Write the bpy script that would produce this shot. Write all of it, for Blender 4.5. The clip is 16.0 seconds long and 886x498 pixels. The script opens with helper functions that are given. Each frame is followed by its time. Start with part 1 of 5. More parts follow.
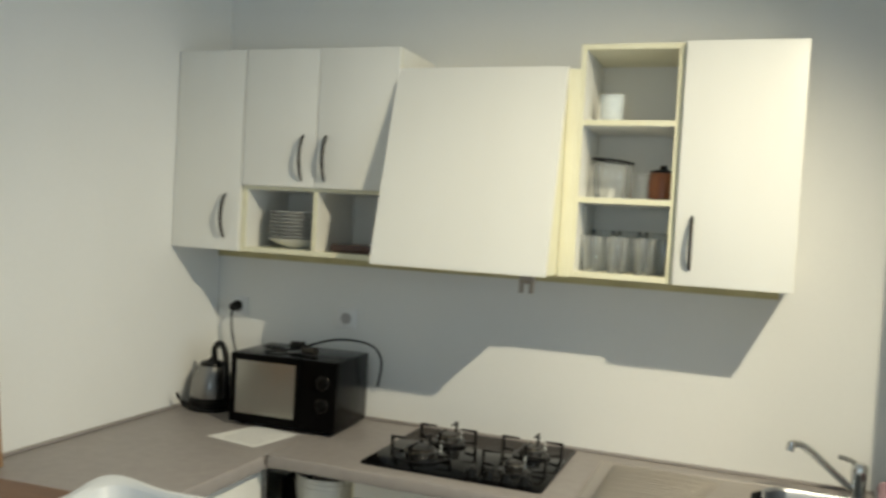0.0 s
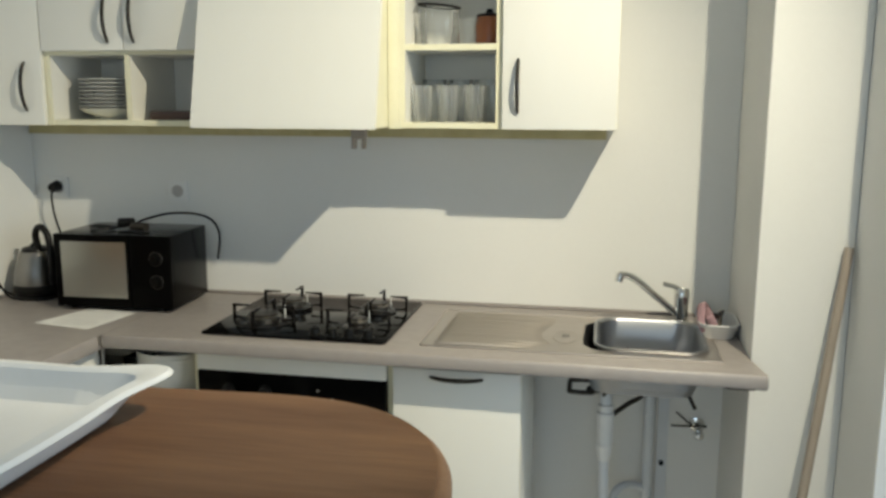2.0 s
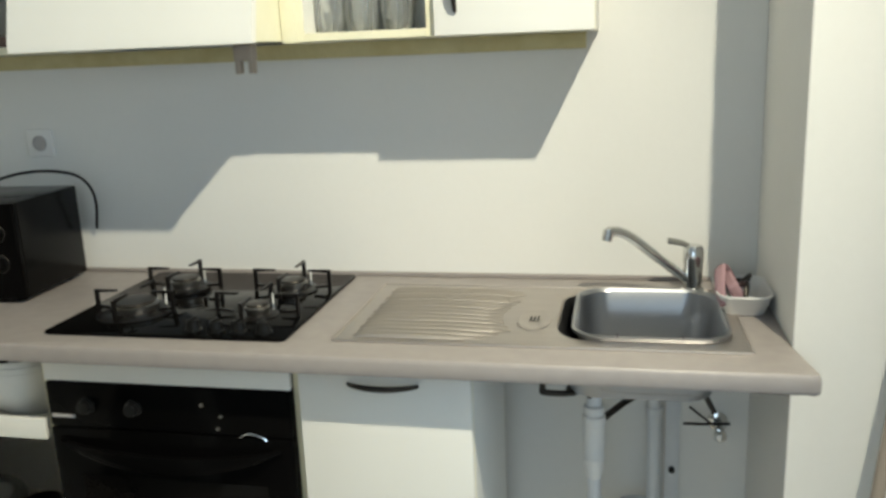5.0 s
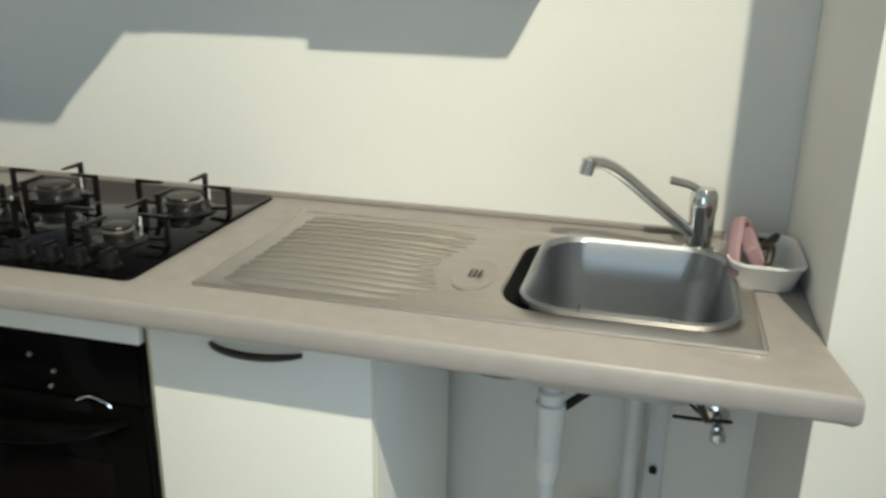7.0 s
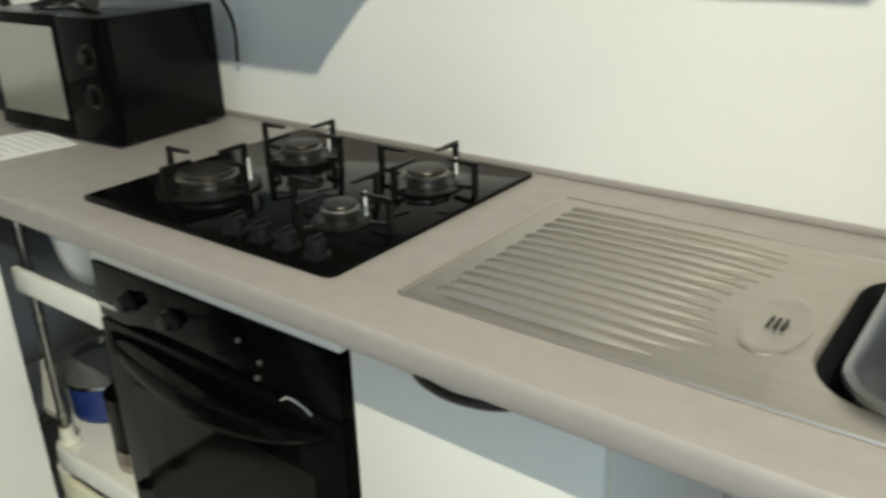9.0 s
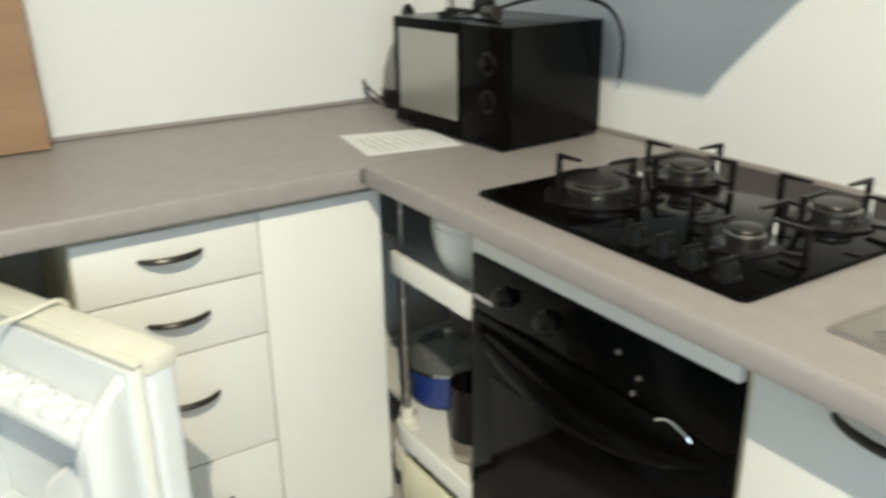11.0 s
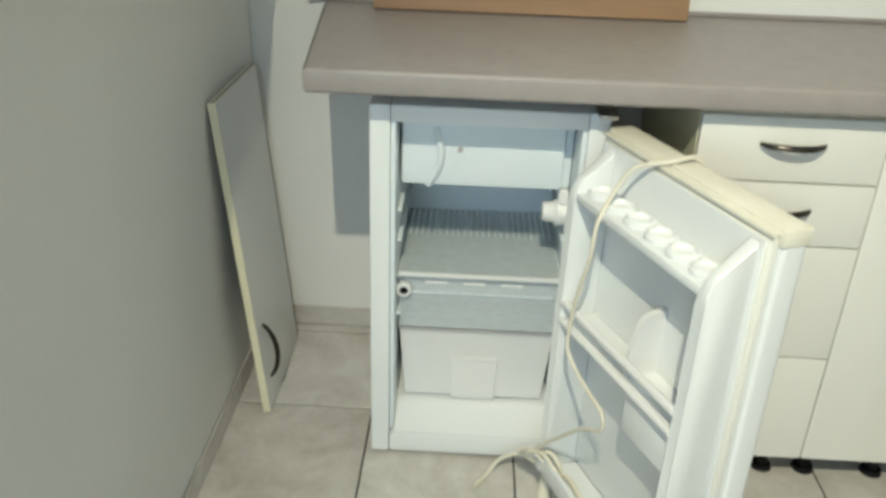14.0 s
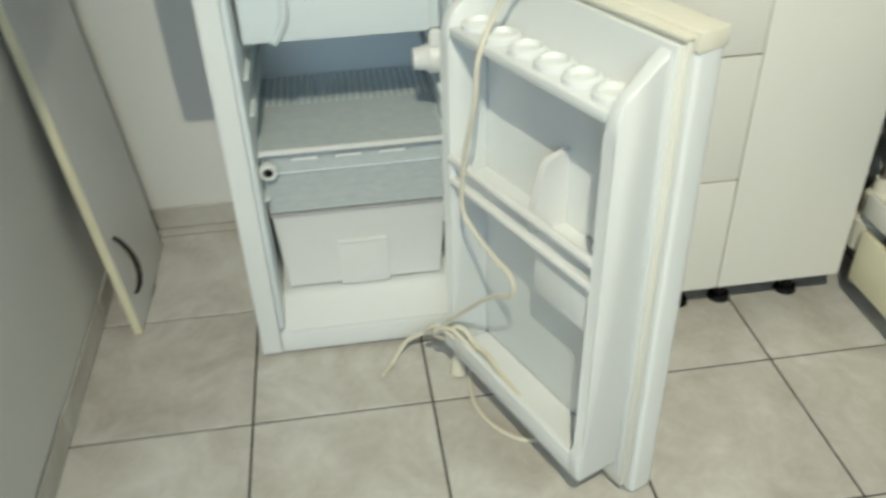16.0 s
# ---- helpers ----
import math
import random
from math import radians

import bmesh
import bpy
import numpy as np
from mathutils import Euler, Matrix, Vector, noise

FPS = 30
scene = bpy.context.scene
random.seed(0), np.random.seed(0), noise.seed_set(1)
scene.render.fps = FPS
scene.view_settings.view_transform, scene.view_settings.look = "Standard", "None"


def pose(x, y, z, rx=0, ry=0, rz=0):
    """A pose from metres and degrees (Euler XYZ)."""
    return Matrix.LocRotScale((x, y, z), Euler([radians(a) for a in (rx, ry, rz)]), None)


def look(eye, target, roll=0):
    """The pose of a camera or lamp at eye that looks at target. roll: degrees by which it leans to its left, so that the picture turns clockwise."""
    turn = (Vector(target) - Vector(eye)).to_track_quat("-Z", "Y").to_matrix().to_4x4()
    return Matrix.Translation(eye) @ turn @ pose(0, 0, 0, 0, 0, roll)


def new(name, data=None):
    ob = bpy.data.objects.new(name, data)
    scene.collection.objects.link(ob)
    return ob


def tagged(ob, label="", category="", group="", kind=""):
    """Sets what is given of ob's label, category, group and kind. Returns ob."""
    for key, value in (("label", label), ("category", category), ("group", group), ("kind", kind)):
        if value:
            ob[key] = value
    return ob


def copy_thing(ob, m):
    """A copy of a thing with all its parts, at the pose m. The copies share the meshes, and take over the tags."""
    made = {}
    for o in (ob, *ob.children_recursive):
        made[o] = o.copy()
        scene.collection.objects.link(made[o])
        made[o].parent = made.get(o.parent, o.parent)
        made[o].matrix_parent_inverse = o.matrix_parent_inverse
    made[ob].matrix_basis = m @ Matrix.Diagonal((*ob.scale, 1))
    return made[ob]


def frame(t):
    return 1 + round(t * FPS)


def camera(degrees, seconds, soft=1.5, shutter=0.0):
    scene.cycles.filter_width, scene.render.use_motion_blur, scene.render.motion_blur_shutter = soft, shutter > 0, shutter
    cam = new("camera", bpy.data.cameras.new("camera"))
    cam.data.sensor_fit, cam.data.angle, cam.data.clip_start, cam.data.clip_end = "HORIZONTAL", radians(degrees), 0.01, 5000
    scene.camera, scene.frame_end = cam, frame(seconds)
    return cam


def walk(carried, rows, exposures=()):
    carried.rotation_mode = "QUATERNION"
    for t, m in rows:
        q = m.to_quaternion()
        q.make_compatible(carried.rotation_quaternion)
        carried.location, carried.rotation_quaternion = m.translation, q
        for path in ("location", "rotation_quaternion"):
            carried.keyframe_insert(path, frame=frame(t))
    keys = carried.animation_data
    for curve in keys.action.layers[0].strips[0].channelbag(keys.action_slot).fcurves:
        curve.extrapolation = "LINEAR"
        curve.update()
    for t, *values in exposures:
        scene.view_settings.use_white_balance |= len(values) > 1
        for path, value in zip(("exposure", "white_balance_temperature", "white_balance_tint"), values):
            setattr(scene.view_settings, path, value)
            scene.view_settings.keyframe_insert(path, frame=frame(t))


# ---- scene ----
cam = camera(55.8, 16.0, soft=3.0, shutter=0.5)
PATH = [
    (0, (2.035, -2.931, 1.721), (1.339, -1.057, 1.657), 3.3),
    (0.5, (2.061, -2.915, 1.718), (1.529, -0.988, 1.656), 3.1),
    (1, (2.105, -2.89, 1.698), (1.675, -0.942, 1.556), 1.6),
    (1.5, (2.122, -2.869, 1.669), (1.731, -0.925, 1.413), 0.8),
    (2, (2.124, -2.86, 1.649), (1.747, -0.926, 1.306), 0.2),
    (2.5, (2.163, -2.836, 1.633), (1.771, -0.898, 1.334), 0.1),
    (3, (2.174, -2.779, 1.629), (1.764, -0.847, 1.318), 0.1),
    (3.5, (2.175, -2.634, 1.601), (1.844, -0.694, 1.249), -1.4),
    (6, (2.243, -1.88, 1.497), (1.752, -0.027, 0.927), -1.9),
    (6.5, (2.272, -1.769, 1.456), (1.752, 0.057, 0.829), -1.1),
    (7, (2.29, -1.626, 1.431), (1.817, 0.207, 0.787), 1.1),
    (7.5, (2.266, -1.481, 1.416), (1.776, 0.329, 0.719), 0.8),
    (8, (2.239, -1.335, 1.405), (1.621, 0.43, 0.696), -0.3),
    (8.5, (2.241, -1.255, 1.414), (1.334, 0.357, 0.655), -1.1),
    (11, (2.104, -1.387, 1.387), (0.525, -0.38, 0.685), -1.0),
    (11.5, (2.09, -1.439, 1.389), (0.371, -0.705, 0.677), -1.1),
    (12, (2.076, -1.479, 1.397), (0.266, -0.933, 0.744), -0.7),
    (12.5, (2.083, -1.514, 1.413), (0.215, -1.146, 0.802), -1.1),
    (13, (2.084, -1.558, 1.395), (0.206, -1.371, 0.735), -0.8),
    (13.5, (2.089, -1.595, 1.383), (0.244, -1.555, 0.611), 0.8),
    (14, (2.09, -1.634, 1.333), (0.302, -1.681, 0.437), 2.1),
    (14.5, (2.071, -1.629, 1.304), (0.326, -1.66, 0.326), 1.8),
    (15, (2.036, -1.646, 1.258), (0.353, -1.626, 0.178), 1.3),
    (15.5, (1.974, -1.649, 1.222), (0.349, -1.575, 0.058), -0.0),
    (16, (1.906, -1.608, 1.21), (0.283, -1.404, 0.06), -2.0),
]
walk(cam, [(t, look(eye, target, roll)) for t, eye, target, roll in PATH],
     [(0, -0.54, 6500, 2), (1.5, -0.46, 6400, 3), (3.5, -0.35, 6300, 2), (6, -0.20, 6100, 2), (7, -0.22, 6100, 0), (8.5, -0.22, 6000, 0), (11, 0.10, 6100, 3), (12.5, -0.02, 6150, 1), (14, -0.08, 6150, -1), (16, -0.20, 6100, -1)])

# ---- light ----
world = bpy.data.worlds.new("sky")
scene.world = world
world.use_nodes = True
sky = world.node_tree.nodes.new("ShaderNodeTexSky")
sky.sky_type, sky.sun_disc = "NISHITA", False
sky.sun_elevation, sky.sun_rotation = radians(12), radians(270)
world.node_tree.links.new(sky.outputs[0], world.node_tree.nodes["Background"].inputs[0])
world.node_tree.nodes["Background"].inputs[1].default_value = 0.1


def lamp(name, kind, m, power, colour, **more):
    data = bpy.data.lights.new(name, kind)
    data.energy, data.color = power, colour
    for key, value in more.items():
        if key == "radius":
            data.shadow_soft_size = value
        elif key == "cone":
            data.spot_size, data.spot_blend = radians(value), 1.0
        elif key == "size":
            data.shape, data.size, data.size_y = "RECTANGLE", value[0], value[1]
    ob = new(name, data)
    ob.matrix_basis = m
    return ob


BULB = (2.85, -1.74, 2.97)
lamp("ceiling_spotlight", "SPOT", look(BULB, (1.19, -0.58, 0.70)), 380, (1.0, 0.87, 0.665), radius=0.02, cone=89)
# daylight in the window of the wall opposite the fridge
lamp("daylight_fill", "AREA", look((4.66, -2.3, 1.6), (0, -2.3, 1.5)), 40, (0.70, 0.83, 1.0), size=(1.6, 1.3))

# daylight added in an unseen far-wall window behind the bar, brightening front faces
lamp("daylight_fill", "AREA", look((1.9, -4.50, 1.6), (1.9, 0, 1.5)), 18, (0.72, 0.84, 1.0), size=(1.6, 1.3))

# ---- materials ----


def mat(name, base, rough=0.5, metal=0.0, tint=None, scale=6.0, fine=90.0, bump=0.05, stretch=(1, 1, 1), vary=0.5, ripple=0.1, **more):
    """A principled material with two scales of variation between base and tint, and fine relief."""
    m = bpy.data.materials.new(name)
    m.use_nodes = True
    nt = m.node_tree
    bsdf = nt.nodes["Principled BSDF"]
    co = nt.nodes.new("ShaderNodeTexCoord")
    mp = nt.nodes.new("ShaderNodeMapping")
    mp.inputs["Scale"].default_value = stretch
    nt.links.new(co.outputs["Object"], mp.inputs[0])
    big, small = nt.nodes.new("ShaderNodeTexNoise"), nt.nodes.new("ShaderNodeTexNoise")
    for n, s, d in ((big, scale, 4), (small, fine, 6)):
        n.inputs["Scale"].default_value, n.inputs["Detail"].default_value = s, d
        nt.links.new(mp.outputs[0], n.inputs[0])
    mid = nt.nodes.new("ShaderNodeMath")
    mid.operation = "MULTIPLY_ADD"
    mid.inputs[1].default_value = 0.35
    nt.links.new(small.outputs[0], mid.inputs[0])
    nt.links.new(big.outputs[0], mid.inputs[2])
    ramp = nt.nodes.new("ShaderNodeMapRange")
    ramp.inputs["From Min"].default_value, ramp.inputs["From Max"].default_value = 0.42, 0.92
    ramp.inputs["To Max"].default_value = vary
    nt.links.new(mid.outputs[0], ramp.inputs[0])
    mix = nt.nodes.new("ShaderNodeMix")
    mix.data_type = "RGBA"
    mix.inputs[6].default_value = (*base, 1)
    mix.inputs[7].default_value = (*(tint or [c * 0.82 for c in base]), 1)
    nt.links.new(ramp.outputs[0], mix.inputs[0])
    nt.links.new(mix.outputs[2], bsdf.inputs["Base Color"])
    rr = nt.nodes.new("ShaderNodeMapRange")
    rr.inputs["To Min"].default_value = max(0.0, rough * (1 - ripple))
    rr.inputs["To Max"].default_value = min(1.0, rough * (1 + ripple))
    nt.links.new(big.outputs[0], rr.inputs[0])
    nt.links.new(rr.outputs[0], bsdf.inputs["Roughness"])
    bsdf.inputs["Metallic"].default_value = metal
    if bump:
        b = nt.nodes.new("ShaderNodeBump")
        b.inputs["Strength"].default_value, b.inputs["Distance"].default_value = bump, 0.004
        nt.links.new(small.outputs[0], b.inputs["Height"])
        nt.links.new(b.outputs[0], bsdf.inputs["Normal"])
    for key, value in more.items():
        bsdf.inputs[{"glass": "Transmission Weight", "ior": "IOR", "coat": "Coat Weight", "spec": "Specular IOR Level"}[key]].default_value = value
    return m


PAINT = mat("wall_paint", (0.80, 0.795, 0.77), 0.85, tint=(0.73, 0.73, 0.70), scale=2.2, fine=55, bump=0.07)
CEIL = mat("ceiling_paint", (0.80, 0.80, 0.78), 0.9, bump=0.1)
TOP = mat("grey_laminate", (0.335, 0.304, 0.288), 0.42, tint=(0.262, 0.236, 0.221), scale=30, fine=420, bump=0.03, vary=0.5)
DOOR = mat("white_laminate", (0.80, 0.79, 0.74), 0.38, tint=(0.755, 0.74, 0.68), scale=3, fine=120, bump=0.03, stretch=(3, 3, 1), vary=0.4)
EDGE = mat("cream_edging", (0.80, 0.77, 0.58), 0.45, tint=(0.70, 0.65, 0.45), scale=9)
BLACK = mat("black_glass", (0.002, 0.002, 0.002), 0.06, tint=(0.004, 0.0035, 0.0035), bump=0.0, spec=0.04)
DARK = mat("black_enamel", (0.005, 0.0045, 0.0045), 0.30, tint=(0.012, 0.010, 0.009), scale=14, bump=0.05, spec=0.25)
PLASTIC = mat("black_plastic", (0.005, 0.005, 0.005), 0.38, tint=(0.010, 0.010, 0.010), bump=0.04, spec=0.2)
IRON = mat("dark_bronze", (0.03, 0.026, 0.022), 0.33, 0.6, tint=(0.07, 0.06, 0.05), scale=30)
STEEL = mat("brushed_steel", (0.56, 0.515, 0.475), 0.42, 1.0, tint=(0.48, 0.435, 0.395), scale=7, fine=140, bump=0.01, stretch=(1, 12, 12))
# the drainer's steel again, paler to put light on the rib tops
RIB = mat("lit_rib_steel", (0.60, 0.545, 0.495), 0.40, 1.0, tint=(0.55, 0.495, 0.445), scale=7, fine=140, bump=0.01, stretch=(1, 12, 12))
CHROME = mat("chrome", (0.72, 0.72, 0.70), 0.10, 1.0, bump=0.0)
RING = mat("burner_ring", (0.44, 0.42, 0.39), 0.34, 1.0, tint=(0.16, 0.15, 0.14), scale=40)
ALU = mat("burner_alloy", (0.55, 0.53, 0.50), 0.35, 1.0, tint=(0.3, 0.28, 0.26), scale=30)
FRIDGE = mat("fridge_enamel", (0.80, 0.82, 0.82), 0.30, tint=(0.73, 0.75, 0.75), scale=4, bump=0.02)
LINER = mat("fridge_liner", (0.74, 0.80, 0.83), 0.35, tint=(0.66, 0.72, 0.75), scale=5, bump=0.02)
AGED = mat("aged_seal", (0.80, 0.775, 0.67), 0.5, tint=(0.70, 0.66, 0.53), scale=12)
SEAL = mat("pale_seal", (0.78, 0.78, 0.73), 0.5, tint=(0.72, 0.70, 0.62), scale=12)
YELLOWED = mat("yellowed_rail", (0.60, 0.54, 0.30), 0.6, tint=(0.46, 0.40, 0.20), scale=14, fine=60, vary=0.9)
WHITE = mat("white_plastic", (0.80, 0.80, 0.79), 0.35, tint=(0.72, 0.72, 0.70), bump=0.02)
PIPE = mat("pvc_pipe", (0.72, 0.74, 0.76), 0.4, tint=(0.6, 0.62, 0.64), bump=0.02)
CERAMIC = mat("glazed_ceramic", (0.80, 0.80, 0.77), 0.15, bump=0.0)
PINK = mat("pink_sponge", (0.38, 0.25, 0.275), 0.9, tint=(0.30, 0.155, 0.185), fine=200, bump=0.6)
BLUE = mat("blue_enamel", (0.03, 0.06, 0.26), 0.2, tint=(0.02, 0.035, 0.16), bump=0.0)
AMBER = mat("amber_clay", (0.30, 0.10, 0.035), 0.3, tint=(0.16, 0.05, 0.02))
CLAY = mat("brown_glaze", (0.10, 0.055, 0.045), 0.35, tint=(0.06, 0.03, 0.025))
GREEN = mat("dark_green_card", (0.035, 0.045, 0.030), 0.55, tint=(0.02, 0.026, 0.018))
PAPER = mat("paper", (0.80, 0.79, 0.76), 0.8, bump=0.05)
INK = mat("printed_ink", (0.46, 0.44, 0.43), 0.8)
GROUT = mat("grout", (0.055, 0.05, 0.045), 0.9, tint=(0.12, 0.11, 0.10), scale=4, bump=0.3)


JOINT = mat("pale_mortar", (0.34, 0.32, 0.30), 0.9, tint=(0.26, 0.24, 0.22), scale=6, bump=0.2)


def thin_glass():
    m = bpy.data.materials.new("clear_glass")
    m.use_nodes = True
    nt = m.node_tree
    nt.nodes.remove(nt.nodes["Principled BSDF"])
    clear, gloss, mix, fre = (nt.nodes.new("ShaderNode" + k) for k in ("BsdfTransparent", "BsdfGlossy", "MixShader", "Fresnel"))
    clear.inputs[0].default_value = (0.97, 0.98, 0.975, 1)
    gloss.inputs["Roughness"].default_value = 0.10
    fre.inputs[0].default_value = 1.5
    # a share of diffuse white stands in for the glasses' bright highlights
    highlight_white, highlight_mix = nt.nodes.new("ShaderNodeBsdfDiffuse"), nt.nodes.new("ShaderNodeMixShader")
    highlight_white.inputs[0].default_value = (0.85, 0.87, 0.86, 1)
    highlight_mix.inputs[0].default_value = 0.11
    for a, b in ((fre.outputs[0], mix.inputs[0]), (clear.outputs[0], mix.inputs[1]), (gloss.outputs[0], mix.inputs[2]), (mix.outputs[0], highlight_mix.inputs[1]), (highlight_white.outputs[0], highlight_mix.inputs[2]), (highlight_mix.outputs[0], nt.nodes["Material Output"].inputs[0])):
        nt.links.new(a, b)
    return m


GLASS = thin_glass()
# milky white put into a clear cover, to lighten the dark fridge interior
MILKY = mat("milky_plastic", (0.74, 0.79, 0.82), 0.25, bump=0.0, glass=0.3, tint=(0.7, 0.75, 0.78))
CASING = mat("black_lacquer", (0.003, 0.003, 0.003), 0.2, tint=(0.006, 0.0055, 0.005), bump=0.02, spec=0.15)
SATIN = mat("satin_steel", (0.37, 0.38, 0.40), 0.34, 1.0, tint=(0.31, 0.318, 0.335), scale=3, bump=0.0)
SCREEN = mat("microwave_glass", (0.42, 0.42, 0.385), 0.22, 0.9, tint=(0.38, 0.38, 0.345), bump=0.0)
SMOKED = mat("oven_glass", (0.004, 0.0035, 0.003), 0.08, tint=(0.006, 0.005, 0.005), bump=0.0, spec=0.1)
KETTLE = mat("dull_kettle_steel", (0.30, 0.29, 0.275), 0.30, 1.0, tint=(0.22, 0.21, 0.20), scale=5, bump=0.0)
STICK = mat("pale_stick", (0.37, 0.315, 0.26), 0.6, tint=(0.26, 0.215, 0.175), stretch=(9, 9, 1))


def haze_plastic():
    """Thin pale plastic: half clear, half cloudy, with a little gloss."""
    m = bpy.data.materials.new("hazy_plastic")
    m.use_nodes = True
    nt = m.node_tree
    body = nt.nodes["Principled BSDF"]
    body.inputs["Base Color"].default_value = (0.80, 0.86, 0.88, 1)
    body.inputs["Roughness"].default_value = 0.25
    # cloudiness also stands in for brightness on the fridge's clear parts
    noise, ramp = nt.nodes.new("ShaderNodeTexNoise"), nt.nodes.new("ShaderNodeMapRange")
    noise.inputs["Scale"].default_value = 14
    ramp.inputs["To Min"].default_value, ramp.inputs["To Max"].default_value = 0.32, 0.46
    clear, mix = nt.nodes.new("ShaderNodeBsdfTransparent"), nt.nodes.new("ShaderNodeMixShader")
    for a, b in ((noise.outputs[0], ramp.inputs[0]), (ramp.outputs[0], mix.inputs[0]), (clear.outputs[0], mix.inputs[1]), (body.outputs[0], mix.inputs[2]), (mix.outputs[0], nt.nodes["Material Output"].inputs[0])):
        nt.links.new(a, b)
    return m


HAZE = haze_plastic()
CORD = mat("cream_cord", (0.74, 0.71, 0.60), 0.5, tint=(0.6, 0.55, 0.42))


def wood(name, light, dark, grain, rough, along="x", **more):
    """Wood with long fibres along one axis, broad bands and fine pores."""
    s = {"x": (0.7, grain, grain), "y": (grain, 0.7, grain)}[along]
    return mat(name, light, rough, tint=dark, scale=2.2, fine=22, stretch=s, bump=0.08, vary=1.0, **more)


BEECH = wood("beech_veneer", (0.345, 0.205, 0.105), (0.255, 0.145, 0.072), 9, 0.5, "y")
OAK = wood("brown_bar_wood", (0.225, 0.118, 0.058), (0.105, 0.048, 0.021), 8, 0.45, "x", spec=0.25)
OAK_WORN = wood("worn_bar_edge", (0.27, 0.155, 0.085), (0.14, 0.070, 0.032), 8, 0.5, "x", spec=0.25)


def tile_material():
    m = mat("marbled_tile", (0.68, 0.665, 0.63), 0.22, tint=(0.46, 0.43, 0.385), scale=5, fine=26, bump=0.02, vary=1.0)
    nt = m.node_tree
    mp = next(n for n in nt.nodes if n.type == "MAPPING")
    info = nt.nodes.new("ShaderNodeObjectInfo")
    mul = nt.nodes.new("ShaderNodeVectorMath")
    mul.operation = "MULTIPLY"
    mul.inputs[1].default_value = (37, 53, 11)
    nt.links.new(info.outputs["Random"], mul.inputs[0])
    nt.links.new(mul.outputs[0], mp.inputs["Location"])
    for n in nt.nodes:
        if n.type == "TEX_NOISE":
            n.inputs["Distortion"].default_value = 1.4
    return m


TILE = tile_material()

# ---- mesh helpers ----
BASE = {}


def box(bm, x0, x1, y0, y1, z0, z1, bevel=0.0, seg=2):
    m = Matrix.LocRotScale(((x0 + x1) / 2, (y0 + y1) / 2, (z0 + z1) / 2), None, (abs(x1 - x0), abs(y1 - y0), abs(z1 - z0)))
    made = bmesh.ops.create_cube(bm, size=1, matrix=m)["verts"]
    if bevel:
        edges = list({e for v in made for e in v.link_edges})
        bmesh.ops.bevel(bm, geom=edges, offset=bevel, segments=seg, affect="EDGES", profile=0.6)
    return bm


def rod(bm, a, b, r0, r1=None, seg=16):
    a, b = Vector(a), Vector(b)
    m = Matrix.Translation((a + b) / 2) @ (b - a).to_track_quat("Z", "Y").to_matrix().to_4x4()
    bmesh.ops.create_cone(bm, cap_ends=True, segments=seg, radius1=r0, radius2=r0 if r1 is None else r1, depth=(b - a).length, matrix=m)
    return bm


def smooth_line(pts, steps=6):
    pts = [Vector(p) for p in pts]
    ext = [2 * pts[0] - pts[1], *pts, 2 * pts[-1] - pts[-2]]
    out = []
    for i in range(1, len(ext) - 2):
        p0, p1, p2, p3 = ext[i - 1:i + 3]
        for k in range(steps):
            t = k / steps
            out.append(0.5 * (2 * p1 + (p2 - p0) * t + (2 * p0 - 5 * p1 + 4 * p2 - p3) * t * t + (3 * p1 - p0 - 3 * p2 + p3) * t ** 3))
    return out + [pts[-1]]


def tube(bm, pts, r, seg=8, steps=6, flat=1.0, taper=None):
    """A bent tube through pts; flat squeezes it along its second axis."""
    line = smooth_line(pts, steps) if steps > 1 else [Vector(p) for p in pts]
    rings, side = [], None
    for i, p in enumerate(line):
        way = (line[min(i + 1, len(line) - 1)] - line[max(i - 1, 0)]).normalized()
        if side is None:
            side = way.orthogonal().normalized()
        side = (side - way * side.dot(way)).normalized()
        up = way.cross(side)
        rad = r * (taper(i / (len(line) - 1)) if taper else 1)
        rings.append([bm.verts.new(p + (side * math.cos(a) + up * math.sin(a) * flat) * rad) for a in (2 * math.pi * k / seg for k in range(seg))])
    for a, b in zip(rings, rings[1:]):
        for k in range(seg):
            bm.faces.new((a[k], a[(k + 1) % seg], b[(k + 1) % seg], b[k]))
    bm.faces.new(rings[0][::-1]), bm.faces.new(rings[-1])
    return bm


def lathe(bm, profile, at=(0, 0, 0), seg=28, sx=1.0, sy=1.0):
    """A turned shape from (radius, height) pairs."""
    rings = []
    for r, z in profile:
        rings.append([bm.verts.new((at[0] + max(r, 1e-4) * sx * math.cos(2 * math.pi * k / seg), at[1] + max(r, 1e-4) * sy * math.sin(2 * math.pi * k / seg), at[2] + z)) for k in range(seg)])
    for a, b in zip(rings, rings[1:]):
        for k in range(seg):
            bm.faces.new((a[k], a[(k + 1) % seg], b[(k + 1) % seg], b[k]))
    bm.faces.new(rings[0][::-1]), bm.faces.new(rings[-1])
    return bm


def slab(bm, poly, z0, z1, bevel=0.0, seg=3):
    """A flat plate with the outline poly (x, y), seen from above anticlockwise."""
    low = [bm.verts.new((x, y, z0)) for x, y in poly]
    high = [bm.verts.new((x, y, z1)) for x, y in poly]
    n = len(poly)
    faces = [bm.faces.new(low[::-1]), bm.faces.new(high)]
    for k in range(n):
        bm.faces.new((low[k], low[(k + 1) % n], high[(k + 1) % n], high[k]))
    if bevel:
        edges = list({e for f in faces for e in f.edges})
        bmesh.ops.bevel(bm, geom=edges, offset=bevel, segments=seg, affect="EDGES", profile=0.5)
    return bm


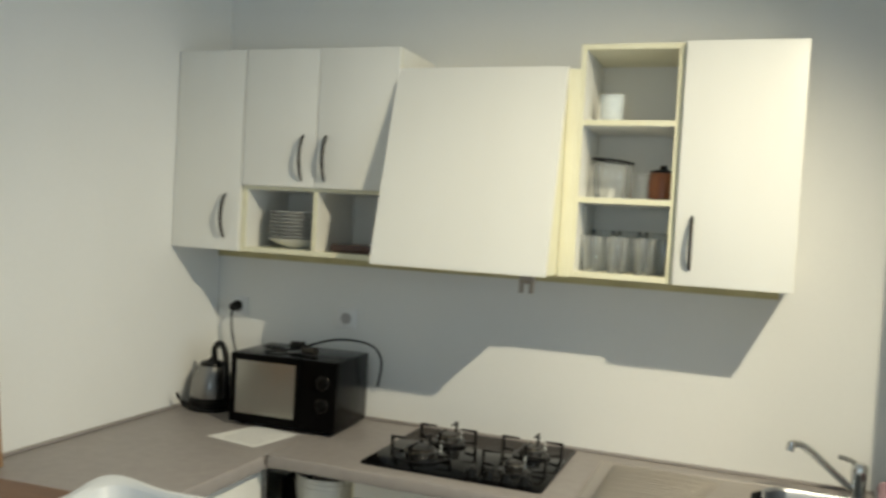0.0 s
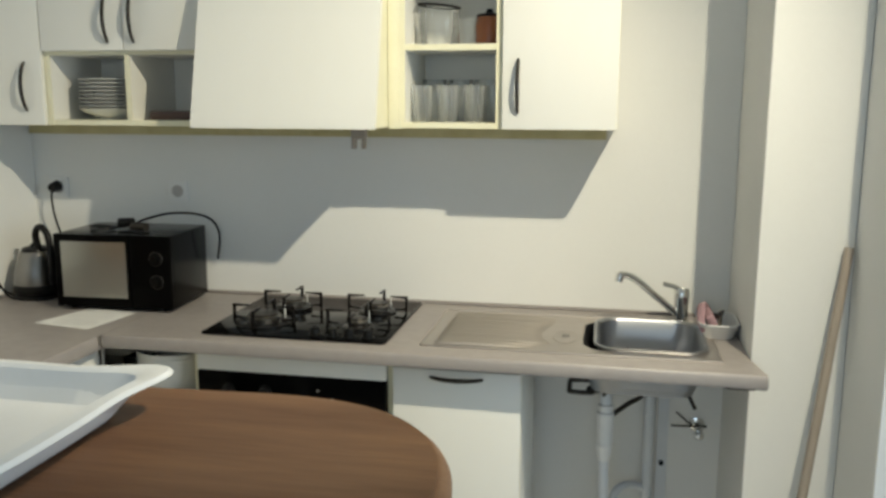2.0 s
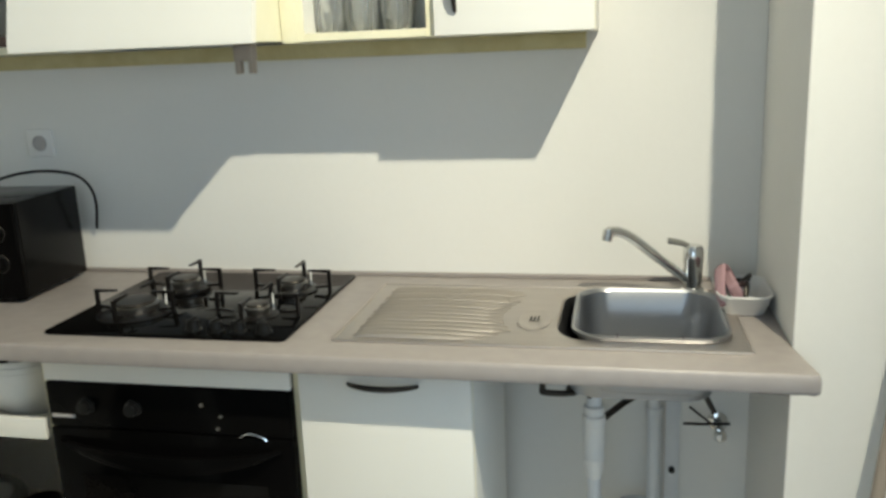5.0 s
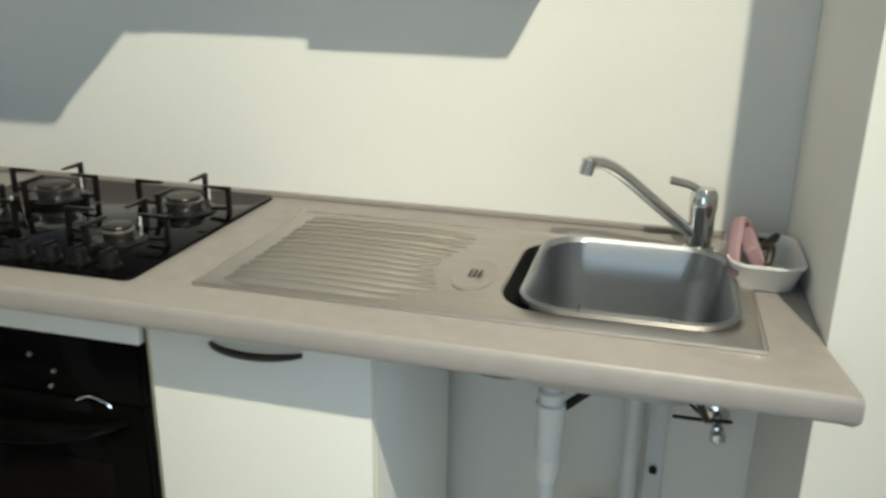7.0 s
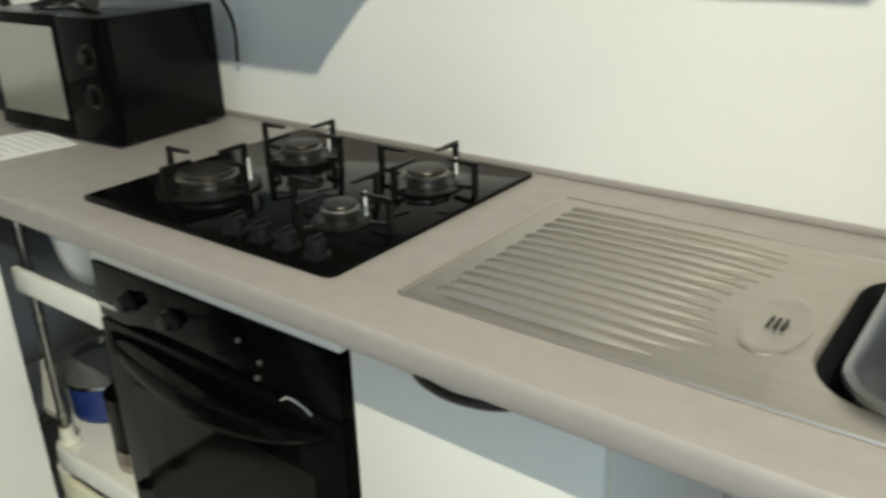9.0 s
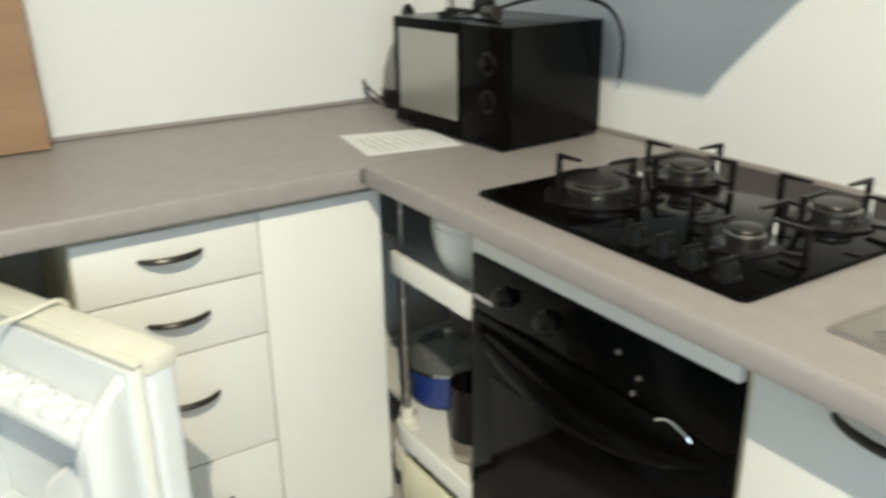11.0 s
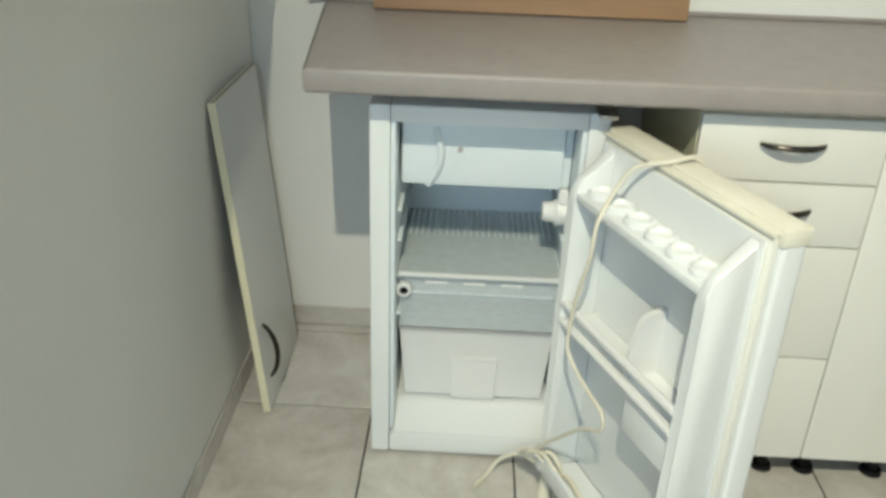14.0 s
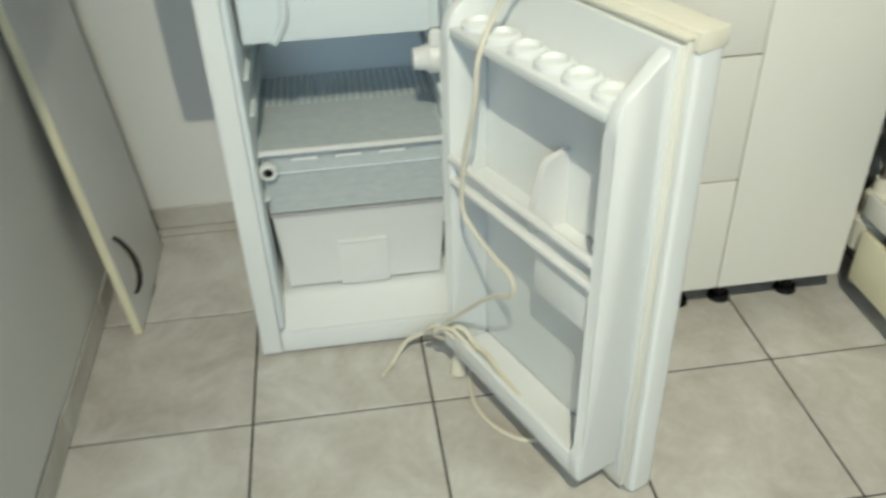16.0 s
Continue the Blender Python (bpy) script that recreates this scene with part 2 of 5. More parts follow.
def round_rect(x0, x1, y0, y1, r, steps=6):
    out = []
    for cx, cy, a0 in ((x1 - r, y0 + r, -90), (x1 - r, y1 - r, 0), (x0 + r, y1 - r, 90), (x0 + r, y0 + r, 180)):
        for k in range(steps + 1):
            a = radians(a0 + 90 * k / steps)
            out.append((cx + r * math.cos(a), cy + r * math.sin(a)))
    return out


def loft(bm, loops, close_first=False, close_last=True):
    """Skins loops of equal length, each a list of 3D points."""
    rings = [[bm.verts.new(p) for p in lp] for lp in loops]
    n = len(rings[0])
    for a, b in zip(rings, rings[1:]):
        for k in range(n):
            bm.faces.new((a[k], a[(k + 1) % n], b[(k + 1) % n], b[k]))
    if close_first:
        bm.faces.new(rings[0][::-1])
    if close_last:
        bm.faces.new(rings[-1])
    return bm


def at_height(loop, z):
    return [(x, y, z) for x, y in loop]


def thing(name, base, label, category, group="", kind=""):
    ob = new(name)
    ob.empty_display_size = 0.05
    ob.location = base
    BASE[ob.name] = Vector(base)
    return tagged(ob, label, category, group, kind)


def part(name, bm, material, parent=None, label="", m=None, smooth=True):
    """One mesh object from a bmesh in world places, under a thing or a part."""
    if m is not None:
        bmesh.ops.transform(bm, matrix=m, verts=bm.verts)
    base = BASE[parent.name] if parent else Vector((0, 0, 0))
    bmesh.ops.translate(bm, vec=-base, verts=bm.verts)
    bmesh.ops.recalc_face_normals(bm, faces=bm.faces)
    if smooth:
        for f in bm.faces:
            f.smooth = True
        for e in bm.edges:
            e.smooth = len(e.link_faces) == 2 and e.calc_face_angle(0) < radians(38)
    data = bpy.data.meshes.new(name)
    bm.to_mesh(data)
    bm.free()
    data.materials.append(material)
    ob = new(name, data)
    if parent:
        ob.parent = parent
    BASE[ob.name] = base
    if label:
        ob["label"] = label
    return ob


def whole(name, bm, material, label, category, group="", kind="", base=(0, 0, 0)):
    """A thing that is one mesh."""
    bmesh.ops.translate(bm, vec=-Vector(base), verts=bm.verts)
    ob = part(name, bm, material)
    ob.location = base
    BASE[ob.name] = Vector(base)
    return tagged(ob, label, category, group, kind)


def B():
    return bmesh.new()


def handle(parent, at, along, out, length=0.15, m=None):
    """A bowed dark pull with two feet; along and out are unit vectors."""
    a, o, c = Vector(along), Vector(out), Vector(at)
    bm = B()
    pts = [c + a * (s * length / 2) + o * (0.004 + 0.026 * (1 - s * s) ** 0.8) for s in (-1, -0.85, -0.5, 0, 0.5, 0.85, 1)]
    tube(bm, pts, 0.0056, seg=8, steps=4, taper=lambda t: 0.7 + 0.5 * math.sin(math.pi * t))
    return part("handle", bm, IRON, parent, "dark bronze bow handle", m)


# ---- structure ----
X0, XR, YF, H = -0.034, 4.7, -4.6, 3.05     # left wall, right wall, far wall behind the bar, ceiling
WT = 0.945                                  # worktop height


def structure(name, bm, material, label=""):
    return tagged(part(name, bm, material, smooth=False), label, kind="structure")


structure("wall_back", box(B(), X0 - 0.15, XR + 0.15, 0, 0.15, -0.02, H), PAINT, "white painted plaster wall behind the worktop")
structure("wall_left", box(B(), X0 - 0.15, X0, YF, -0.001, -0.02, H), PAINT, "white painted plaster wall beside the fridge")
# unseen right wall, set far out so that less light bounces back
bm = B()
for y0, y1, z0, z1 in ((YF, -3.1, -0.02, H), (-1.5, -0.001, -0.02, H), (-3.1, -1.5, -0.02, 0.95), (-3.1, -1.5, 2.25, H)):
    box(bm, XR, XR + 0.15, y0, y1, z0, z1)
structure("wall_right", bm, PAINT, "plain unseen white painted wall with a window opening")
# unseen far wall, with an opening added for the second daylight lamp
bm = B()
for x0, x1, z0, z1 in ((X0 - 0.15, 1.1, -0.02, H), (2.7, XR + 0.15, -0.02, H), (1.1, 2.7, -0.02, 0.95), (1.1, 2.7, 2.25, H)):
    box(bm, x0, x1, YF - 0.15, YF, z0, z1)
structure("wall_front", bm, PAINT, "plain unseen white painted wall with a window opening")
structure("ceiling", box(B(), X0 - 0.15, XR + 0.15, YF - 0.15, 0.15, H, H + 0.1), CEIL, "plain white painted ceiling")
structure("column", box(B(), 2.54, 2.785, -0.48, -0.001, -0.02, H, 0.004), PAINT, "white painted chimney breast beside the worktop")
structure("wall_stub", box(B(), 2.786, 2.91, -0.80, -0.001, -0.02, H, 0.004), PAINT, "white painted wall end beside the chimney breast")
structure("partition_wall", box(B(), X0 + 0.001, 1.72, -2.32, -2.197, -0.02, 1.28, 0.003), PAINT, "low white painted partition wall under the bar")
bm = B()
for y0, y1 in ((-3.1, -3.04), (-1.56, -1.5), (-2.33, -2.27)):
    box(bm, XR + 0.05, XR + 0.10, y0, y1, 0.95, 2.25)
for z0, z1 in ((0.95, 1.01), (2.19, 2.25)):
    for y0, y1 in ((-3.039, -2.331), (-2.269, -1.561)):
        box(bm, XR + 0.05, XR + 0.10, y0, y1, z0, z1)
structure("window_1", bm, WHITE, "white frame of an unseen window")
# frame added around the far wall's unseen opening
bm = B()
for x0, x1 in ((1.1, 1.16), (2.64, 2.7), (1.87, 1.93)):
    box(bm, x0, x1, YF - 0.10, YF - 0.05, 0.95, 2.25)
for z0, z1 in ((0.95, 1.01), (2.19, 2.25)):
    for x0, x1 in ((1.161, 1.869), (1.931, 2.639)):
        box(bm, x0, x1, YF - 0.10, YF - 0.05, z0, z1)
structure("added_window_2", bm, WHITE, "white frame of an unseen window")

# ---- left-hand and back worktops ----


def worktop(name, poly, label, thick, cut=()):
    """A laminate top with a rounded edge; cut: the outline of a hole through it."""
    if not cut:
        bm = slab(B(), poly, WT - thick, WT, 0.009, 3)
    else:
        bm = B()
        rings = [[bm.verts.new((x, y, WT)) for x, y in lp] for lp in (poly, cut)]
        edges = [bm.edges.new((r[k], r[(k + 1) % len(r)])) for r in rings for k in range(len(r))]
        bmesh.ops.triangle_fill(bm, use_beauty=True, use_dissolve=False, edges=edges)
        grown = bmesh.ops.extrude_face_region(bm, geom=bm.faces[:], use_keep_orig=True)["geom"]
        bmesh.ops.translate(bm, vec=(0, 0, -thick), verts=[g for g in grown if isinstance(g, bmesh.types.BMVert)])
        front = [e for e in bm.edges if all(v.co.y < -0.6 for v in e.verts) and abs(e.verts[0].co.z - e.verts[1].co.z) < 1e-6]
        bmesh.ops.bevel(bm, geom=front, offset=0.009, segments=3, affect="EDGES", profile=0.5)
    top = thing(name, (poly[0][0], poly[0][1], WT - thick), label, "worktop")
    part("slab", bm, TOP, top)
    return top


left_top = worktop("worktop", [(X0 + 0.002, -2.005), (0.618, -1.935), (0.618, -0.002), (X0 + 0.002, -0.002)], "grey-brown laminate worktop over fridge and drawers", 0.048)
back_top = worktop("worktop", [(0.620, -0.628), (2.562, -0.632), (2.538, -0.48), (2.538, -0.002), (0.620, -0.002)], "grey-beige laminate worktop holding hob and sink", 0.040, round_rect(2.06, 2.44, -0.495, -0.12, 0.06, 4))
part("wall_strip", box(B(), X0 + 0.003, X0 + 0.014, -2.03, -0.016, WT + 0.0005, WT + 0.011, 0.003), TOP, left_top, "thin grey sealing strip")
part("strip_cap", box(B(), X0 + 0.0025, X0 + 0.017, -2.046, -2.0305, WT - 0.002, WT + 0.014, 0.002), INK, left_top, "dark strip end cap")
part("end_cap", slab(B(), [(X0 + 0.008, -2.0065), (0.610, -1.9385), (0.610, -1.9365), (X0 + 0.008, -2.0045)], WT - 0.043, WT - 0.006), TOP, left_top, "grey laminate end strip")
part("wall_strip", box(B(), X0 + 0.015, 2.537, -0.014, -0.002, WT + 0.0005, WT + 0.011, 0.003), TOP, back_top, "thin grey sealing strip")
whole("joint_strip", box(B(), 0.6185, 0.6235, -0.640, -0.6285, WT - 0.03, WT + 0.001, 0.001), ALU, "small grey metal strip at the worktop joint", "joint strip", base=(0.618, -0.62, WT))

# ---- upper cabinets ----
UF, UB, UT = -0.30, 1.572, 2.306
TH = 0.018


def carcass(ob, x0, x1, z0, z1, shelves=(), front=UF, back=-0.002, back_panel=True):
    e = front + 0.0015
    for x in (x0, x1 - TH):
        p = part("side_panel", box(B(), x, x + TH, e + 0.0002, back, z0, z1), DOOR, ob)
        part("edging", box(B(), x, x + TH, front, e, z0, z1), EDGE, p, "cream edging")
    part("bottom_panel", box(B(), x0 + TH, x1 - TH, front, back, z0, z0 + TH, 0.001, 1), EDGE, ob, "cream bottom panel")
    part("top_panel", box(B(), x0 + TH, x1 - TH, front, back, z1 - TH, z1, 0.001, 1), EDGE, ob, "cream top panel")
    if back_panel:
        part("back_panel", box(B(), x0 + TH, x1 - TH, back - 0.006, back, z0 + TH, z1 - TH), DOOR, ob)
    for z in shelves:
        p = part("shelf", box(B(), x0 + TH, x1 - TH, e + 0.0022, back - 0.006, z, z + TH), DOOR, ob)
        part("edging", box(B(), x0 + TH, x1 - TH, front + 0.002, e + 0.002, z, z + TH), EDGE, p, "cream edging")


def front_panel(ob, x0, x1, z0, z1, y=UF, name="door"):
    return part(name, box(B(), x0 + 0.0015, x1 - 0.0015, y - TH - 0.001, y - 0.001, z0, z1, 0.0018), DOOR, ob, "white laminate door")


cab = thing("wall_cabinet", (0.12, 0, UB), "narrow white laminate wall cabinet in the corner", "wall cabinet", "wall cabinets")
carcass(cab, X0 + 0.002, 0.262, UB, UT)
d = front_panel(cab, X0 + 0.002, 0.262, UB, UT)
handle(d, (0.20, UF - TH, 1.70), (0, 0, 1), (0, -1, 0), 0.16)

cab = thing("wall_cabinet", (0.56, 0, UB), "white wall cabinet with two doors over open cubbies", "wall cabinet", "wall cabinets")
carcass(cab, 0.264, 0.872, UB, UT, (1.82 - TH,))
p = part("divider", box(B(), 0.556, 0.574, UF + 0.0017, -0.009, UB + TH, 1.82 - TH), DOOR, cab)
part("edging", box(B(), 0.556, 0.574, UF, UF + 0.0015, UB + TH, 1.82 - TH), EDGE, p, "cream edging")
for a, b, hx in ((0.264, 0.566, 0.515), (0.566, 0.872, 0.607)):
    d = front_panel(cab, a, b, 1.815, UT)
    handle(d, (hx, UF - TH, 1.92), (0, 0, 1), (0, -1, 0), 0.16)

hood = thing("range_hood", (1.18, 0, UB), "white laminate extractor hood with sloping front", "range hood")
sect = [(-0.29, 2.235), (-0.312, 2.235), (-0.464, UB + 0.02), (-0.464, UB), (-0.446, UB)]
bm = B()
loft(bm, [[(x, y, z) for y, z in sect] for x in (0.866, 1.450)], True, True)
part("front_panel", bm, DOOR, hood, "white laminate sloping panel")
for x in (0.8725, 1.432):
    bm = B()
    prof = [(-0.002, UB + 0.003), (-0.444, UB + 0.003), (-0.287, 2.23), (-0.002, 2.23)]
    loft(bm, [[(x + dx, y, z) for y, z in prof] for dx in (0, 0.016)], True, True)
    part("side_panel", bm, EDGE, hood)
part("bottom_panel", box(B(), 0.889, 1.431, -0.443, -0.003, UB + 0.006, UB + 0.02), EDGE, hood)
# added box fills the gap where the hood's own side would show
part("filler_strip", box(B(), 1.4505, 1.4855, -0.302, -0.003, UB - 0.002, 2.229, 0.001), EDGE, hood, "cream strip added in place of the hood's visible side")
part("top_panel", box(B(), 0.889, 1.431, -0.28, -0.003, 2.20, 2.229), EDGE, hood)
part("grille", box(B(), 1.0, 1.36, -0.40, -0.12, UB + 0.001, UB + 0.0055), ALU, hood, "grey metal filter")
bm = B()
box(bm, 1.326, 1.374, -0.30, -0.27, UB - 0.036, UB + 0.001, 0.004)
box(bm, 1.327, 1.339, -0.297, -0.273, UB - 0.066, UB - 0.034, 0.003)
box(bm, 1.360, 1.372, -0.297, -0.273, UB - 0.066, UB - 0.034, 0.003)
part("switch", bm, STICK, hood, "small beige hanging switch")

cab = thing("wall_cabinet", (1.64, 0, UB), "open cream shelf cabinet with two shelves of glassware", "wall cabinet", "wall cabinets")
carcass(cab, 1.486, 1.804, UB, UT, (1.818 - TH / 2, 2.061 - TH / 2))
cab = thing("wall_cabinet", (1.98, 0, UB), "white laminate wall cabinet with one tall door", "wall cabinet", "wall cabinets")
carcass(cab, 1.806, 2.150, UB, UT)
d = front_panel(cab, 1.806, 2.150, UB, UT)
handle(d, (1.855, UF - TH, 1.70), (0, 0, 1), (0, -1, 0), 0.16)

whole("cabinet_rail", box(B(), X0 + 0.004, 2.12, -0.020, -0.002, UB - 0.040, UB - 0.001, 0.002), YELLOWED, "yellowed wooden rail under the wall cabinets", "rail", base=(1.0, -0.02, UB - 0.05))

# crockery in the cubby
plate_at = (0.432, -0.165)
z = UB + TH
bm = lathe(B(), [(0.05, 0), (0.055, 0.004), (0.10, 0.022), (0.122, 0.038), (0.119, 0.038), (0.095, 0.022), (0.04, 0.008), (0.001, 0.008)], (0, 0, 0))
whole("bowl", bm, CERAMIC, "white ceramic bowl under a stack of plates", "bowl").location = (*plate_at, z)
prof = [(0.07, 0), (0.075, 0.0015), (0.108, 0.0085), (0.118, 0.0100), (0.1185, 0.0118), (0.110, 0.0112), (0.07, 0.0036), (0.001, 0.0036)]
first = whole("plate", lathe(B(), prof, (0, 0, 0), 36), CERAMIC, "pale ceramic plate in a stack", "plate", "stacked plates")
first.location = (*plate_at, z + 0.036)
for k in range(1, 8):
    copy_thing(first, pose(plate_at[0] + random.uniform(-0.003, 0.003), plate_at[1] + random.uniform(-0.003, 0.003), z + 0.036 + 0.0128 * k))
whole("baking_dish", box(B(), 0.60, 0.83, -0.24, -0.06, z, z + 0.03, 0.008), CLAY, "flat brown dish in the cubby", "dish", base=(0.71, -0.15, z))

# glassware on the open shelves
def shell(profile, at=(0, 0, 0), seg=40, flutes=0):
    """Thin-walled turned glass with a closed foot and an open mouth."""
    bm = B()
    rings = []
    for r, z in profile:
        ring = []
        for k in range(seg):
            a = 2 * math.pi * k / seg
            q = r * (1 + (0.03 * math.cos(flutes * a) if flutes and 0.004 < z < 0.1 else 0))
            ring.append((at[0] + q * math.cos(a), at[1] + q * math.sin(a), at[2] + z))
        rings.append(ring)
    loft(bm, rings, True, False)
    return bm


glass = whole("drinking_glass", shell([(0.026, 0), (0.028, 0.002), (0.033, 0.03), (0.034, 0.09), (0.036, 0.115), (0.0345, 0.1155), (0.034, 0.113)], flutes=8), GLASS, "clear fluted drinking glass on the open shelf", "glass", "drinking glasses")
spots = [(1.535, -0.21), (1.575, -0.14), (1.622, -0.22), (1.665, -0.15), (1.708, -0.225), (1.762, -0.17)]
glass.location = (*spots[0], UB + TH)
for x, y in spots[1:]:
    copy_thing(glass, pose(x, y, UB + TH, 0, 0, random.uniform(0, 90)))
tall = whole("tumbler", shell([(0.030, 0), (0.033, 0.003), (0.037, 0.05), (0.041, 0.10), (0.040, 0.135), (0.0385, 0.1355), (0.038, 0.132)]), GLASS, "tall clear tumbler behind the drinking glasses", "glass", "tumblers")
tall.location = (1.552, -0.075, UB + TH)
for x in (1.640, 1.728):
    copy_thing(tall, pose(x, -0.07, UB + TH))
z = 1.818 + TH / 2
jug = thing("glass_jug", (1.585, -0.17, z), "clear glass jug with a dark rim", "jug")
part("body", shell([(0.05, 0), (0.055, 0.004), (0.064, 0.06), (0.064, 0.09), (0.063, 0.119)], (1.585, -0.17, z)), GLASS, jug)
bm = B()
tube(bm, [(1.585 + 0.066 * math.cos(a), -0.17 + 0.066 * math.sin(a), z + 0.124 - 0.006 * math.cos(a)) for a in np.linspace(0, 2 * math.pi, 17)], 0.004, 6, 2)
part("rim", bm, PLASTIC, jug, "thin dark rim")
whole("glass_cup", shell([(0.03, 0), (0.04, 0.004), (0.045, 0.05), (0.046, 0.085), (0.0445, 0.086), (0.044, 0.084)]), GLASS, "clear glass cup on the middle shelf", "cup").location = (1.675, -0.14, z)
pot = thing("clay_pot", (1.745, -0.16, z), "amber brown pot with a dark rim", "pot")
part("body", lathe(B(), [(0.03, 0), (0.042, 0.01), (0.045, 0.06), (0.04, 0.09), (0.036, 0.09), (0.04, 0.06), (0.03, 0.01), (0.001, 0.009)], (1.745, -0.16, z)), AMBER, pot)
part("lid", lathe(B(), [(0.041, 0.091), (0.041, 0.097), (0.012, 0.104), (0.009, 0.115), (0.001, 0.116)], (1.745, -0.16, z)), PLASTIC, pot, "dark lid")
whole("beaker", lathe(B(), [(0.035, 0), (0.037, 0.003), (0.039, 0.09), (0.036, 0.09), (0.034, 0.006), (0.001, 0.006)], (0, 0, 0)), HAZE, "pale cloudy beaker on the top shelf", "beaker").location = (1.575, -0.2, 2.061 + TH / 2)

# ---- base cabinets under the back worktop ----
CF = -0.531          # carcass front
CT, CB = 0.906, 0.085


def legs(ob, spots, top=CB):
    for x, y in spots:
        bm = B()
        rod(bm, (x, y, 0.012), (x, y, top), 0.014, seg=12)
        rod(bm, (x, y, 0), (x, y, 0.012), 0.026, 0.022, seg=16)
        part("leg", bm, PLASTIC, ob, "black plastic leg")


cab = thing("oven_cabinet", (1.2, -0.3, 0), "white housing around the built-in oven", "base cabinet")
for x in (0.878, 1.503):
    part("side_panel", box(B(), x, x + 0.016, CF, -0.06, CB, CT, 0.001, 1), EDGE, cab)
part("shelf", box(B(), 0.895, 1.502, CF, -0.06, 0.215, 0.233), EDGE, cab)
part("filler_strip", box(B(), 0.895, 1.502, CF - 0.018, CF, 0.832, 0.903, 0.0015), DOOR, cab, "white filler strip over the oven")
part("plinth_drawer", box(B(), 0.895, 1.502, CF - 0.018, CF, CB, 0.23, 0.0015), DOOR, cab, "white panel under the oven")
legs(cab, ((0.92, -0.5), (1.48, -0.5), (0.92, -0.12), (1.48, -0.12)))

oven = thing("oven", (1.2, -0.3, 0.235), "black glass built-in oven with bowed handle", "oven")
part("body", box(B(), 0.90, 1.498, CF, -0.1, 0.235, 0.83), DARK, oven)
part("control_panel", box(B(), 0.898, 1.500, CF - 0.022, CF - 0.001, 0.72, 0.829, 0.002), BLACK, oven, "black glass control panel")
part("door", box(B(), 0.898, 1.500, CF - 0.024, CF - 0.001, 0.236, 0.716, 0.002), BLACK, oven, "black glass oven door")
part("window", box(B(), 0.965, 1.433, CF - 0.0262, CF - 0.0245, 0.30, 0.60, 0.0), SMOKED, oven, "dark see-through oven window")
bm = B()
loops = []
for k in range(25):
    u = -1 + k / 12
    x, bow = 1.2 + 0.275 * u, 1 - u * u
    y, top, low = CF - 0.030 - 0.036 * bow ** 0.6, 0.694 - 0.016 * bow, 0.682 - 0.052 * bow
    loops.append([(x, y + 0.006, top), (x, y, top - 0.003), (x, y - 0.004, (top + low) / 2), (x, y, low + 0.003), (x, y + 0.006, low), (x, y + 0.011, (top + low) / 2)])
loft(bm, loops, True, True)
for x in (0.934, 1.466):
    box(bm, x - 0.010, x + 0.010, CF - 0.030, CF - 0.0245, 0.680, 0.696, 0.002)
part("handle", bm, BLACK, oven, "wide crescent-shaped black handle")
for x in (1.0, 1.12):
    bm = lathe(B(), [(0.021, 0), (0.021, 0.006), (0.016, 0.008), (0.015, 0.022), (0.001, 0.024)], (0, 0, 0), 20)
    part("knob", bm, PLASTIC, oven, "round black knob", Matrix.Translation((x, CF - 0.022, 0.775)) @ pose(0, 0, 0, 90))
for x, z, r in ((1.29, 0.79, 0.0045), (1.335, 0.765, 0.004), (1.325, 0.735, 0.0045)):
    bm = lathe(B(), [(r, 0), (r, 0.004), (0.001, 0.005)], (0, 0, 0), 10)
    part("button", bm, RING, oven, "tiny grey metal button", Matrix.Translation((x, CF - 0.022, z)) @ pose(0, 0, 0, 90))
bm = B()
tube(bm, [(1.375, CF - 0.025, 0.715), (1.40, CF - 0.028, 0.728), (1.43, CF - 0.028, 0.722), (1.44, CF - 0.025, 0.712)], 0.0022, 6, 4)
part("badge", bm, CHROME, oven, "small chrome crescent mark")
part("maker_bar", box(B(), 0.905, 0.965, CF - 0.0235, CF - 0.0222, 0.742, 0.750), INK, oven, "small grey bar mark")

cab = thing("base_cabinet", (1.71, -0.3, 0), "white base cabinet with one door beside the oven", "base cabinet")
carcass(cab, 1.521, 1.905, CB, CT, (), CF, -0.06)
d = part("door", box(B(), 1.523, 1.904, CF - 0.019, CF - 0.001, CB, 0.878, 0.0018), DOOR, cab, "white laminate door")
handle(d, (1.715, CF - 0.019, 0.858), (1, 0, 0), (0, -1, 0), 0.155)
legs(cab, ((1.55, -0.5), (1.88, -0.5), (1.55, -0.12), (1.88, -0.12)))

# ---- hob ----
hob = thing("gas_hob", (1.205, -0.29, WT), "black glass gas hob with four burners", "hob")
part("glass_plate", slab(B(), round_rect(0.912, 1.500, -0.553, -0.030, 0.012), WT + 0.0008, WT + 0.007, 0.002, 2), BLACK, hob)
GZ = WT + 0.007


